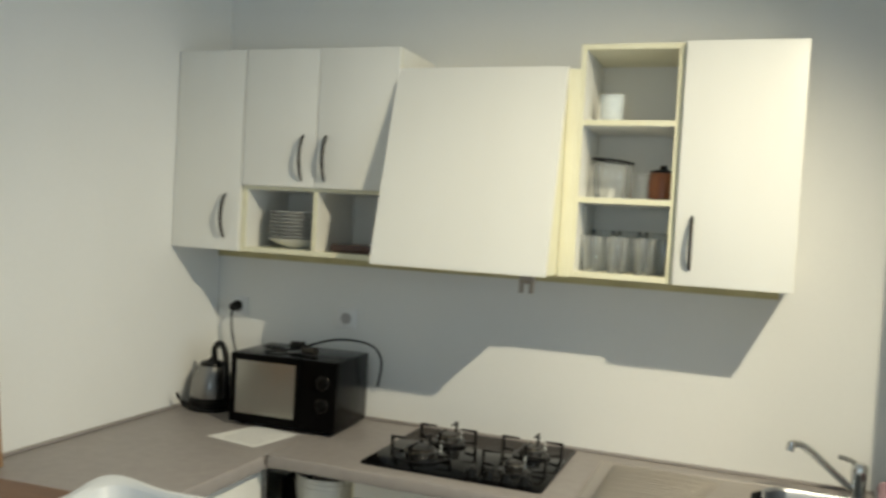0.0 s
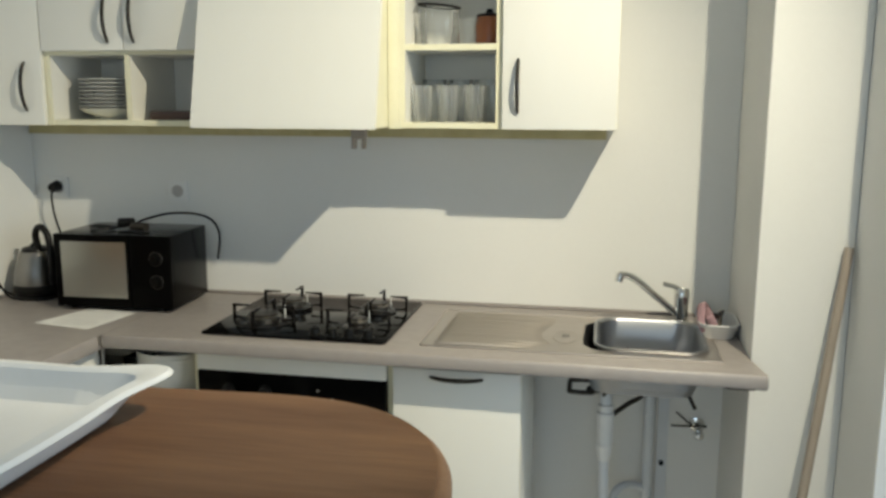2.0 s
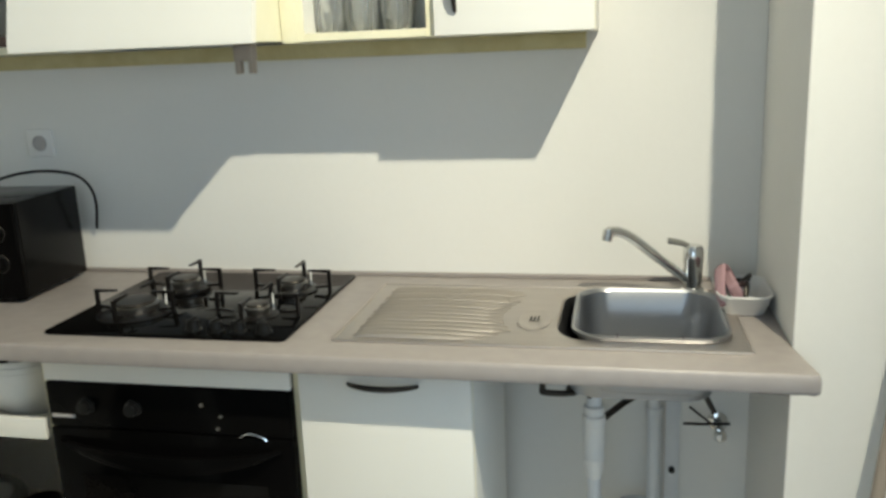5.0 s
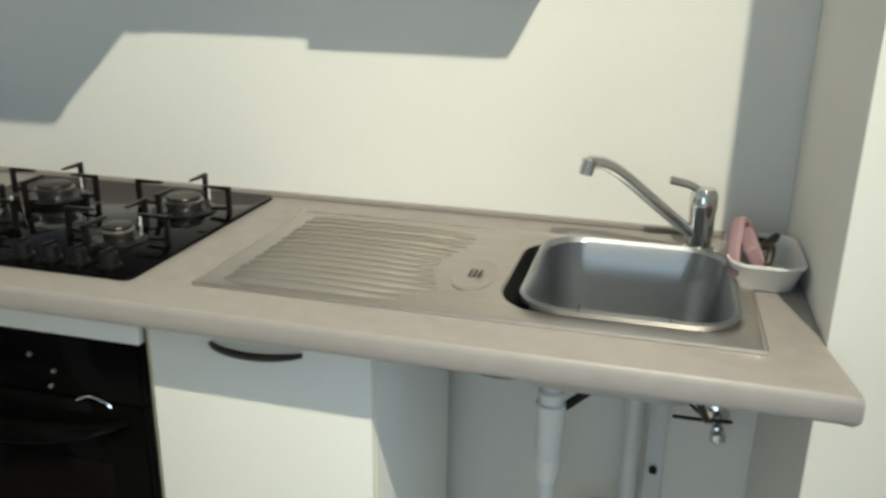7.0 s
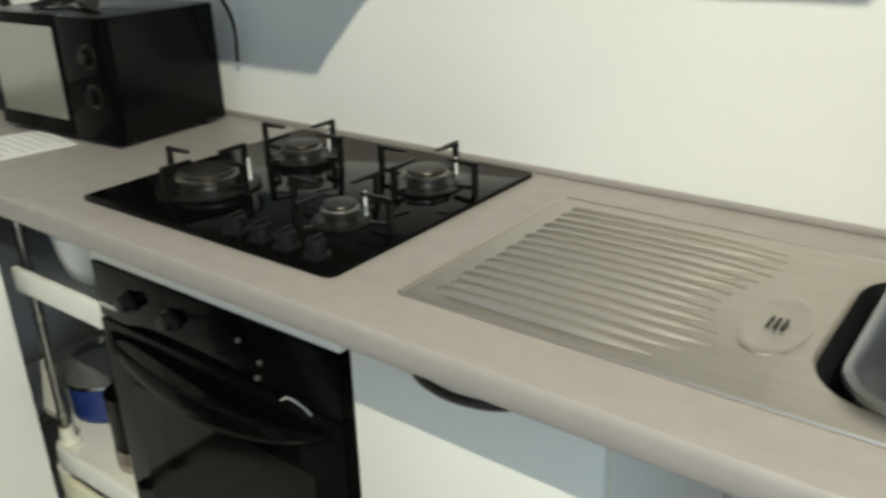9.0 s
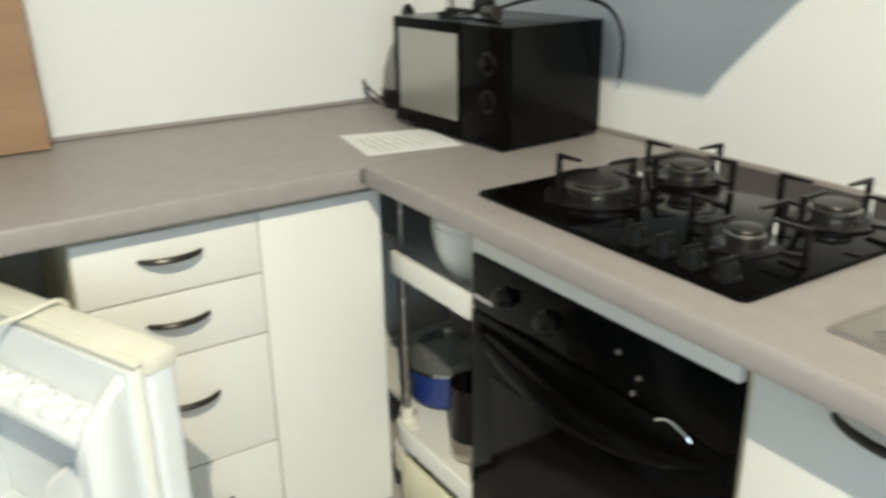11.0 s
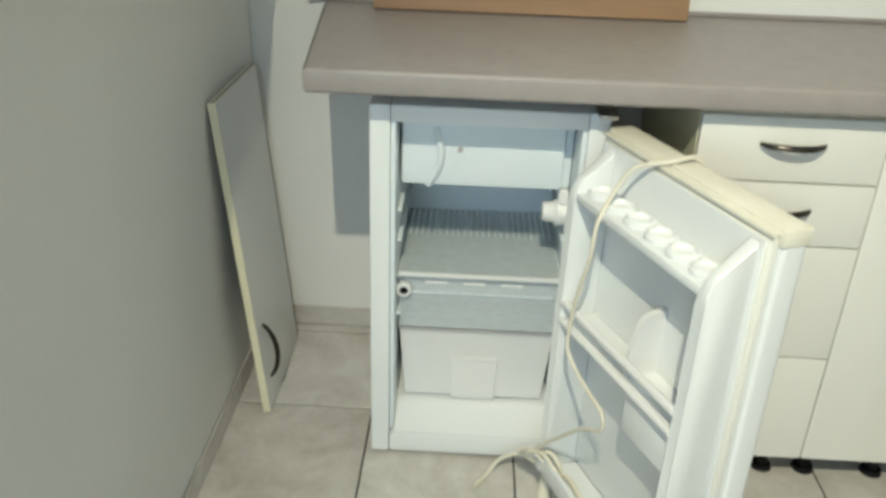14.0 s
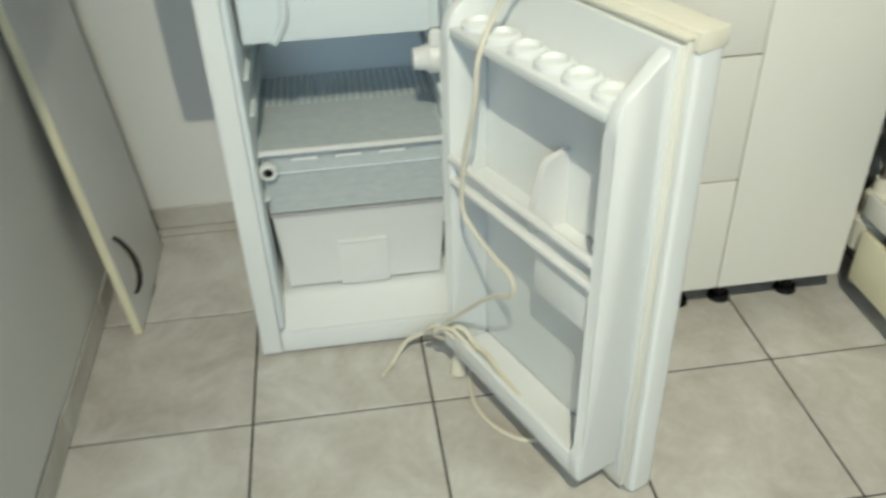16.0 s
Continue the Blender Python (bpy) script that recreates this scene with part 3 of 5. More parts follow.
def burner(x, y, r):
    """A dark drip dish, a fluted alloy crown and a domed enamel cap, with an igniter pin."""
    dish = part("burner", lathe(B(), [(r * 1.9, 0.0002), (r * 1.9, 0.003), (r * 1.6, 0.0055), (r * 1.25, 0.006), (r * 1.1, 0.004), (r * 0.5, 0.004)], (x, y, GZ), 32), DARK, hob, "black enamel burner dish")
    part("crown", lathe(B(), [(r * 1.0, 0.0045), (r * 1.02, 0.012), (r * 1.14, 0.016), (r * 1.16, 0.022), (r * 1.05, 0.0245), (r * 0.6, 0.0246)], (x, y, GZ), 32), RING, dish, "grey alloy burner crown")
    part("cap", lathe(B(), [(r * 1.0, 0.025), (r * 1.03, 0.028), (r * 0.97, 0.031), (r * 0.5, 0.0325), (0.001, 0.033)], (x, y, GZ), 32), IRON, dish, "dark enamel burner cap")
    part("igniter", rod(B(), (x + r * 1.1, y + r * 1.05, GZ), (x + r * 1.1, y + r * 1.05, GZ + 0.046), 0.0028, 0.002, 8), CERAMIC, dish, "small white igniter pin")


def blade(bm, p, q, h0, h1, w):
    """A flat upright bar from p to q, h0 high at its start and h1 at its end."""
    p, q = Vector(p), Vector(q)
    side = (q - p).cross(Vector((0, 0, 1))).normalized() * (w / 2)
    ends = [[e + side * i + Vector((0, 0, -h * k)) for i, k in ((-1, 0), (1, 0), (1, 1), (-1, 1))] for e, h in ((p, h0), (q, h1))]
    return loft(bm, ends, True, True)


def grate(x, y, reach, lift=0.056):
    """Four flat arms: a post at the rim of the burner with a tapered prong pointing inwards."""
    for k in range(4):
        a = radians(90 * k)
        c, s = math.cos(a), math.sin(a)
        r_out = reach if k % 2 == 0 else reach * 0.86
        bm = B()
        blade(bm, (x + c * r_out, y + s * r_out, GZ + lift), (x + c * (r_out - 0.060), y + s * (r_out - 0.060), GZ + lift - 0.001), 0.0085, 0.004, 0.0065)
        box(bm, x + c * (r_out - 0.0042) - 0.0042, x + c * (r_out - 0.0042) + 0.0042, y + s * (r_out - 0.0042) - 0.0042, y + s * (r_out - 0.0042) + 0.0042, GZ + 0.0003, GZ + lift - 0.002)
        blade(bm, (x + c * (r_out - 0.002), y + s * (r_out - 0.002), GZ + 0.017), (x + c * 0.062, y + s * 0.062, GZ + 0.012), 0.008, 0.006, 0.0065)
        part("grate_bar", bm, DARK, hob, "black enamelled pan support")


for x, y, r in ((1.075, -0.185, 0.034), (1.377, -0.185, 0.034), (1.055, -0.395, 0.048), (1.372, -0.395, 0.026)):
    burner(x, y, r)
    grate(x, y, 0.105)
for x in (1.270, 1.325, 1.379, 1.438):
    bm = lathe(B(), [(0.02, 0), (0.02, 0.004), (0.016, 0.006), (0.0145, 0.024), (0.012, 0.026), (0.001, 0.026)], (x, -0.515, GZ), 20)
    k = part("knob", bm, PLASTIC, hob, "round black knob")
    part("pointer", box(B(), x - 0.003, x + 0.003, -0.530, -0.500, GZ + 0.0262, GZ + 0.030, 0.001), PLASTIC, k)

# ---- sink ----
sink = thing("sink", (2.03, -0.32, WT), "stainless steel sink with ribbed drainer", "sink")
SX0, SX1, SY0, SY1 = 1.603, 2.458, -0.533, -0.105
hole = round_rect(2.075, 2.425, -0.478, -0.135, 0.075, 6)
N = len(hole)


def outer_loop(x0, x1, y0, y1):
    """Points on a rectangle, one on the way out from the bowl through each point of its rim."""
    cx, cy = 2.25, -0.307
    out = []
    for hx, hy in hole:
        dx, dy = hx - cx, hy - cy
        k = min(((x1 - cx) if dx > 0 else (x0 - cx)) / dx if abs(dx) > 1e-6 else 1e9, ((y1 - cy) if dy > 0 else (y0 - cy)) / dy if abs(dy) > 1e-6 else 1e9)
        out.append((cx + dx * k, cy + dy * k))
    return out


ring = outer_loop(2.045, SX1, SY0, SY1)
for i, (x, y) in enumerate(ring):      # square the ring's corners
    for cx, cy in ((SX1, SY0), (SX1, SY1), (2.045, SY0), (2.045, SY1)):
        if abs(x - cx) < 0.03 and abs(y - cy) < 0.03:
            ring[i] = (cx, cy)
bm = B()
loft(bm, [at_height(ring, WT + 0.003), at_height([(a[0] * 0.15 + b[0] * 0.85, a[1] * 0.15 + b[1] * 0.85) for a, b in zip(ring, hole)], WT + 0.003), at_height(hole, WT - 0.002)], False, False)
part("rim_plate", bm, STEEL, sink)
bm = B()
low = [(2.25 + (x - 2.25) * 0.86, -0.307 + (y + 0.307) * 0.86) for x, y in hole]
loft(bm, [at_height(hole, WT - 0.002), at_height([(2.25 + (x - 2.25) * 0.95, -0.307 + (y + 0.307) * 0.95) for x, y in hole], WT - 0.05), at_height(low, WT - 0.138)], False, True)
part("bowl", bm, SATIN, sink, "brushed steel bowl")
bm = B()
box(bm, SX0, 2.046, SY0, SY1, WT + 0.0006, WT + 0.003, 0.0008, 1)
part("drainer", bm, STEEL, sink, "brushed steel drainer")
bm = B()
for a, b in (((SX0, SY0), (SX1, SY0)), ((SX1, SY0), (SX1, SY1)), ((SX1, SY1), (SX0, SY1)), ((SX0, SY1), (SX0, SY0))):
    tube(bm, [(*a, WT + 0.0022), (*b, WT + 0.0022)], 0.0034, 8, 1)
part("edge", bm, STEEL, sink, "raised steel edge")
for k in range(14):
    y = -0.502 + k * 0.0267
    end = (1.930, 1.953, 1.976, 1.968, 1.955, 1.948, 1.946, 1.950, 1.958, 1.967, 1.975, 1.980, 1.980, 1.975)[k]
    tube_bm = tube(B(), [(1.640 + 0.004 * (k % 2), y, WT - 0.0030), (1.672, y, WT + 0.0034), (end - 0.10, y, WT + 0.0030), (end, y, WT - 0.0030)], 0.0104, 14, 5, 0.55)
    part("rib", tube_bm, RIB, sink)
bm = lathe(B(), [(0.056, 0.002), (0.056, 0.0042), (0.052, 0.0052), (0.047, 0.0048), (0.043, 0.0036), (0.001, 0.0034)], (2.019, -0.358, WT), 32, 0.70, 1.42)
o = part("overflow", bm, STEEL, sink, "oval steel overflow plate")
for k in range(3):
    part("slot", box(B(), 2.010 + 0.008 * k, 2.0135 + 0.008 * k, -0.375, -0.345, WT + 0.0052, WT + 0.0062), PLASTIC, o, "dark slot")

# loose basin that hangs in the bowl
basin = thing("steel_basin", (2.265, -0.305, WT - 0.12), "brushed steel basin hung inside the sink bowl", "basin")
rim = round_rect(2.105, 2.432, -0.492, -0.128, 0.072, 6)


def shrink(loop, k):
    cx = sum(p[0] for p in loop) / len(loop)
    cy = sum(p[1] for p in loop) / len(loop)
    return [(cx + (x - cx) * k, cy + (y - cy) * k) for x, y in loop]


bm = B()
loft(bm, [at_height(shrink(rim, 1.0), WT + 0.004), at_height(shrink(rim, 1.005), WT + 0.012), at_height(shrink(rim, 0.97), WT + 0.014), at_height(shrink(rim, 0.93), WT + 0.006), at_height(shrink(rim, 0.90), WT - 0.06), at_height(shrink(rim, 0.84), WT - 0.12), at_height(shrink(rim, 0.72), WT - 0.135)], False, True)
part("bowl", bm, SATIN, basin, "brushed steel bowl")
# dark strips stand in for the vertical reflection bands in the steel
for x in (2.20, 2.33):
    part("reflection_band", box(B(), x, x + 0.002, -0.494, -0.470, WT + 0.0135, WT + 0.0148), DARK, basin, "dark reflection band laid on the rim")

tap = thing("mixer_tap", (2.378, -0.112, WT), "chrome single-lever mixer tap with slanting spout", "tap")
part("body", lathe(B(), [(0.028, 0.003), (0.028, 0.008), (0.022, 0.012), (0.023, 0.07), (0.025, 0.085), (0.024, 0.108), (0.018, 0.118), (0.001, 0.12)], (2.378, -0.112, WT), 24), CHROME, tap)
bm = tube(B(), [(2.37, -0.116, WT + 0.03), (2.345, -0.128, WT + 0.05), (2.28, -0.158, WT + 0.108), (2.235, -0.18, WT + 0.148), (2.205, -0.195, WT + 0.167), (2.178, -0.208, WT + 0.172)], 0.0115, 12, 6)
sp = part("spout", bm, CHROME, tap)
part("nozzle", rod(B(), (2.180, -0.207, WT + 0.176), (2.174, -0.210, WT + 0.150), 0.0135, 0.0125, 16), CHROME, sp, "chrome aerator nozzle")
bm = tube(B(), [(2.375, -0.112, WT + 0.110), (2.355, -0.118, WT + 0.122), (2.338, -0.124, WT + 0.128), (2.316, -0.130, WT + 0.133)], 0.008, 8, 5, 0.6)
part("lever", bm, CHROME, tap, "chrome lever")

tub = thing("sponge_basket", (2.495, -0.21, WT), "white plastic basket with a pink cloth over its edge", "basket")
TUB = round_rect(2.436, 2.556, -0.312, -0.125, 0.035, 5)
bm = B()
loft(bm, [at_height([(2.497 + (x - 2.497) * k, -0.21 + (y + 0.21) * k) for x, y in TUB], WT + h)
          for k, h in ((0.72, 0.0008), (0.76, 0.004), (0.95, 0.044), (1.0, 0.047), (1.0, 0.051), (0.96, 0.051), (0.91, 0.044), (0.72, 0.007))], True, True)
bmesh.ops.translate(bm, verts=bm.verts[:], vec=(-0.021, -0.008, 0))
part("body", bm, WHITE, tub)
part("cloth", tube(B(), [(2.43, -0.30, WT + 0.028), (2.424, -0.27, WT + 0.05), (2.428, -0.23, WT + 0.068), (2.434, -0.18, WT + 0.078), (2.452, -0.15, WT + 0.058), (2.466, -0.17, WT + 0.035)], 0.013, 9, 6, 0.55, taper=lambda t: 0.75 + 0.5 * math.sin(3 * t)), PINK, tub, "crumpled pink cloth")
part("sponge", box(B(), -0.022, 0.022, -0.045, 0.045, -0.013, 0.013, 0.007, 3), PINK, tub, "worn pink sponge", pose(2.458, -0.215, WT + 0.047, 10, 60, 12))
bm = B()
tube(bm, [(2.48, -0.26, WT + 0.036), (2.485, -0.235, WT + 0.060), (2.475, -0.20, WT + 0.046), (2.50, -0.17, WT + 0.060), (2.495, -0.15, WT + 0.043), (2.47, -0.16, WT + 0.046)], 0.006, 6, 4)
part("scourer", bm, IRON, tub, "dark wire scourer")

# ---- pipes under the sink ----
trap = thing("waste_trap", (2.148, -0.27, 0.0), "white plastic bottle trap under the sink", "waste pipe")
part("strainer", rod(B(), (2.148, -0.27, 0.775), (2.148, -0.27, 0.80), 0.035, seg=20), IRON, trap, "dark strainer flange")
part("upper_pipe", rod(B(), (2.148, -0.27, 0.70), (2.148, -0.27, 0.775), 0.018, seg=18), PIPE, trap)
part("bottle", lathe(B(), [(0.017, 0.520), (0.023, 0.540), (0.024, 0.566), (0.0255, 0.568), (0.0255, 0.576), (0.0245, 0.578), (0.0255, 0.660), (0.0275, 0.664), (0.0275, 0.682), (0.023, 0.686), (0.024, 0.706), (0.018, 0.711)], (2.148, -0.27, 0), 24), WHITE, trap, "white bottle trap with collars")
part("lower_pipe", tube(B(), [(2.148, -0.27, 0.52), (2.150, -0.27, 0.40), (2.153, -0.265, 0.28), (2.156, -0.24, 0.18), (2.160, -0.18, 0.06)], 0.0165, 12, 6), PIPE, trap)
part("branch_pipe", tube(B(), [(2.168, -0.19, 0.24), (2.176, -0.16, 0.31), (2.195, -0.13, 0.350), (2.225, -0.10, 0.360), (2.262, -0.075, 0.352), (2.29, -0.06, 0.335)], 0.0145, 12, 6), PIPE, trap, "bent pale branch pipe")
part("brace", tube(B(), [(2.172, -0.26, 0.672), (2.215, -0.225, 0.695), (2.268, -0.19, 0.722), (2.30, -0.17, 0.79)], 0.0085, 8, 5, 0.8), IRON, trap, "dark metal brace")
part("overflow_pipe", tube(B(), [(2.105, -0.36, 0.815), (2.045, -0.37, 0.815), (2.038, -0.37, 0.808), (2.036, -0.37, 0.785), (2.040, -0.37, 0.778), (2.095, -0.36, 0.774), (2.135, -0.29, 0.760)], 0.0075, 10, 5), IRON, trap, "dark overflow hose")
part("overflow_nut", rod(B(), (2.10, -0.35, 0.778), (2.125, -0.30, 0.770), 0.015, 0.014, 14), IRON, trap, "dark overflow nut")
soil = thing("vertical_pipe", (2.297, -0.06, 0), "pale plastic pipe on the wall", "pipe")
part("pipe", rod(B(), (2.297, -0.06, 0), (2.297, -0.06, 0.90), 0.0175, seg=18), PIPE, soil)
for z in (0.20, 0.60):
    part("clip", rod(B(), (2.297, -0.06, z), (2.297, -0.06, z + 0.018), 0.0205, seg=18), PIPE, soil)
rail = thing("supply_channel", (2.345, -0.02, 0), "narrow grey metal channel on the wall", "channel")
part("channel", box(B(), 2.328, 2.3655, -0.016, -0.002, 0.0, 0.90, 0.002), PIPE, rail)
part("web", box(B(), 2.3255, 2.3278, -0.030, -0.002, 0.0, 0.90), ALU, rail, "dull metal edge")
part("fixing", rod(B(), (2.347, -0.0165, 0.418), (2.347, -0.024, 0.418), 0.009, seg=10), PLASTIC, rail, "dark screw")
valve = thing("stop_valve", (2.46, -0.05, 0.56), "small chrome stop valve with dark lever on the wall", "valve")
part("body", rod(B(), (2.462, -0.002, 0.560), (2.462, -0.058, 0.560), 0.011, seg=14), CHROME, valve)
part("escutcheon", lathe(B(), [(0.026, 0), (0.025, 0.003), (0.014, 0.007), (0.012, 0.008)], (0, 0, 0), 20), CHROME, valve, "chrome wall rosette", Matrix.Translation((2.462, -0.0012, 0.560)) @ pose(0, 0, 0, 90))
part("knob", lathe(B(), [(0.013, 0), (0.0155, 0.004), (0.0155, 0.02), (0.010, 0.026), (0.001, 0.027)], (0, 0, 0), 18), CHROME, valve, "round chrome cap", Matrix.Translation((2.462, -0.056, 0.548)) @ pose(0, 0, 0, 90))
part("outlet", rod(B(), (2.462, -0.045, 0.558), (2.462, -0.045, 0.528), 0.009, 0.011, 12), CHROME, valve)
part("handle_bar", tube(B(), [(2.372, -0.045, 0.567), (2.42, -0.05, 0.570), (2.462, -0.05, 0.573), (2.488, -0.05, 0.574)], 0.004, 8, 4, 0.8), IRON, valve, "dark bar handle")
part("lever", tube(B(), [(2.450, -0.055, 0.570), (2.43, -0.06, 0.585), (2.385, -0.062, 0.622)], 0.0034, 8, 4, 0.8), IRON, valve, "thin dark lever")
for k, (a, b) in enumerate((((2.20, -0.42, 0.845), (2.14, -0.38, 0.775)), ((2.345, -0.41, 0.828), (2.407, -0.40, 0.760)))):
    whole("sink_clip", tube(B(), [a, ((a[0] + b[0]) / 2, (a[1] + b[1]) / 2, a[2] - 0.012), b], 0.006, 6, 4), IRON, "dark metal clip under the sink", "clip", "sink clips")
whole("worktop_bracket", box(B(), 2.46, 2.535, -0.60, -0.50, 0.893, 0.906, 0.002), IRON, "dark metal bracket under the worktop end", "bracket", base=(2.5, -0.55, 0.9))

whole("broom_stick", rod(B(), (2.60, -0.66, 0.0), (2.766, -0.500, 1.275), 0.0135, 0.0125, 14), STICK, "bare wooden stick leaning in the wall corner", "stick", base=(2.60, -0.66, 0))

# ---- sockets, kettle, microwave ----


def socket(x, z):
    s = thing("wall_socket", (x, 0, z), "white square wall socket above the worktop", "socket", "wall sockets")
    part("plate", box(B(), x - 0.04, x + 0.04, -0.011, -0.001, z - 0.04, z + 0.04, 0.004), WHITE, s)
    part("well", lathe(B(), [(0.022, 0), (0.022, 0.003), (0.019, 0.003), (0.018, 0.001), (0.001, 0.001)], (0, 0, 0), 24), INK, s, "grey recessed round socket", Matrix.Translation((x, -0.0112, z)) @ pose(0, 0, 0, 90))
    return s


socket(0.070, 1.329)
socket(0.565, 1.325)
plug = thing("power_plug", (0.07, -0.03, 1.329), "black plug with a hanging cable", "plug")
part("body", rod(B(), (0.07, -0.014, 1.335), (0.07, -0.05, 1.328), 0.021, 0.017, 16), PLASTIC, plug)
part("cable", tube(B(), [(0.07, -0.045, 1.325), (0.07, -0.055, 1.29), (0.075, -0.05, 1.22), (0.10, -0.045, 1.12), (0.12, -0.05, 1.02), (0.11, -0.06, 0.955)], 0.004, 8, 5), PLASTIC, plug, "black cable")

KX, KY = 0.092, -0.195
ket = thing("kettle", (KX, KY, WT), "brushed steel electric kettle with black handle", "kettle")
part("base", lathe(B(), [(0.085, 0), (0.086, 0.012), (0.078, 0.02), (0.001, 0.021)], (KX, KY, WT), 30), PLASTIC, ket, "black plastic base")
part("body", lathe(B(), [(0.082, 0.022), (0.084, 0.03), (0.078, 0.10), (0.06, 0.155), (0.05, 0.17), (0.001, 0.172)], (KX, KY, WT), 32), KETTLE, ket)
part("lower_band", lathe(B(), [(0.0845, 0.022), (0.0865, 0.026), (0.0855, 0.05), (0.083, 0.052)], (KX, KY, WT), 32), PLASTIC, ket, "black band")
part("lid", lathe(B(), [(0.05, 0.1705), (0.046, 0.182), (0.02, 0.19), (0.012, 0.2), (0.001, 0.202)], (KX, KY, WT), 24), PLASTIC, ket, "black lid with knob")
part("handle", tube(B(), [(KX + 0.03, KY - 0.02, WT + 0.17), (KX + 0.025, KY - 0.03, WT + 0.235), (KX + 0.055, KY - 0.04, WT + 0.265), (KX + 0.085, KY - 0.045, WT + 0.235), (KX + 0.098, KY - 0.05, WT + 0.15), (KX + 0.088, KY - 0.04, WT + 0.06)], 0.012, 10, 6), PLASTIC, ket, "black looped handle")
part("spout", tube(B(), [(KX - 0.05, KY + 0.03, WT + 0.11), (KX - 0.075, KY + 0.045, WT + 0.145), (KX - 0.085, KY + 0.05, WT + 0.165)], 0.014, 10, 4, taper=lambda t: 1.2 - 0.5 * t), STEEL, ket)
part("cord", tube(B(), [(KX - 0.05, KY - 0.065, WT + 0.012), (KX - 0.08, KY - 0.10, WT + 0.05), (KX - 0.07, KY - 0.115, WT + 0.07), (KX - 0.05, KY - 0.11, WT + 0.03), (KX - 0.03, KY - 0.09, WT + 0.006)], 0.0035, 8, 5), PLASTIC, ket, "black cord loop")

MW = Matrix.Translation((0.704, -0.334, WT + 0.012)) @ pose(0, 0, 0, 0, 0, 3.0)
mw = thing("microwave", (0.46, -0.2, WT), "black microwave oven with pale reflecting window", "microwave")
W, D, HM = 0.420, 0.285, 0.252
part("body", box(B(), -W, 0, 0.018, D, 0, HM, 0.006), CASING, mw, "black metal casing", MW)
d = part("door", box(B(), -W, -0.147, -0.004, 0.017, 0, HM, 0.005), BLACK, mw, "glossy black door", MW)
part("window", box(B(), -W + 0.028, -0.158, -0.0065, -0.0042, 0.036, HM - 0.024, 0.0), SCREEN, d, "grey reflecting window", MW)
p = part("control_panel", box(B(), -0.145, 0, -0.004, 0.017, 0, HM, 0.005), BLACK, mw, "glossy black control panel", MW)
for z in (0.175, 0.095):
    bm = lathe(B(), [(0.022, 0), (0.022, 0.003), (0.019, 0.004), (0.017, 0.003), (0.0155, 0.004), (0.0145, 0.015), (0.001, 0.016)], (0, 0, 0), 26)
    part("knob", bm, CASING, p, "round black dial", MW @ Matrix.Translation((-0.052, -0.004, z)) @ pose(0, 0, 0, 90))
    bm = B()
    tube(bm, [(-0.052 + 0.0235 * math.cos(a), -0.0045, z + 0.0235 * math.sin(a)) for a in np.linspace(0, 2 * math.pi, 21)], 0.0013, 6, 1)
    part("dial_ring", bm, IRON, p, "thin dark ring", MW)
for x in (-W + 0.04, -0.04):
    for y in (0.04, D - 0.04):
        part("foot", rod(B(), (x, y, -0.012), (x, y, 0.001), 0.014, seg=12), PLASTIC, mw, "", MW)
MT = WT + 0.012 + HM
cbl = thing("loose_cable", (0.500, -0.210, MT), "black power cable coiled on the microwave", "cable")
bm = tube(B(), [(0.36, -0.25, MT + 0.006), (0.40, -0.30, MT + 0.006), (0.45, -0.25, MT + 0.008), (0.40, -0.21, MT + 0.008), (0.35, -0.24, MT + 0.012), (0.42, -0.28, MT + 0.014), (0.48, -0.22, MT + 0.012),
               (0.52, -0.17, MT + 0.03), (0.58, -0.12, MT + 0.046), (0.65, -0.085, MT + 0.045), (0.71, -0.065, MT + 0.028), (0.737, -0.05, MT - 0.01), (0.736, -0.035, MT - 0.06), (0.72, -0.024, MT - 0.13)], 0.0042, 8, 6)
part("cable", bm, PLASTIC, cbl)
part("plug", rod(B(), (0.520, -0.255, MT + 0.016), (0.580, -0.265, MT + 0.018), 0.013, 0.016, 12), IRON, cbl, "dark grey plug")
part("strain_relief", rod(B(), (0.460, -0.230, MT + 0.024), (0.510, -0.230, MT + 0.03), 0.018, 0.014, 12), PLASTIC, cbl)

sheet = thing("paper_sheet", (0.46, -0.45, WT), "printed paper sheet lying on the worktop", "paper")
PM = Matrix.Translation((0.459, -0.449, WT)) @ pose(0, 0, 0, 0, 0, -4)
bm = slab(B(), [(-0.125, -0.10), (0.09, -0.122), (0.112, 0.10), (-0.075, 0.115)], 0.0006, 0.0016)
part("leaf", bm, PAPER, sheet, "", PM)
for k in range(9):
    y = 0.085 - 0.021 * k
    part("print_bar", box(B(), -0.075 + 0.004 * (k % 3), 0.08 - 0.03 * ((k * 5) % 4 == 1), y, y + 0.0034, 0.0018, 0.0021), INK, sheet, "grey line of print", PM)

# ---- open corner under the worktop, with its carousel ----
car = thing("corner_carousel", (0.52, -0.48, 0), "corner unit with white lipped shelves on a pole", "shelf unit")
part("pole", rod(B(), (0.535, -0.50, 0.03), (0.535, -0.50, 0.90), 0.011, seg=16), RING, car, "dark metal pole")
for z in (0.33, 0.46, 0.58, 0.80):
    part("pole_ring", rod(B(), (0.535, -0.50, z), (0.535, -0.50, z + 0.012), 0.0135, seg=16), ALU, car, "bright ring on the pole")
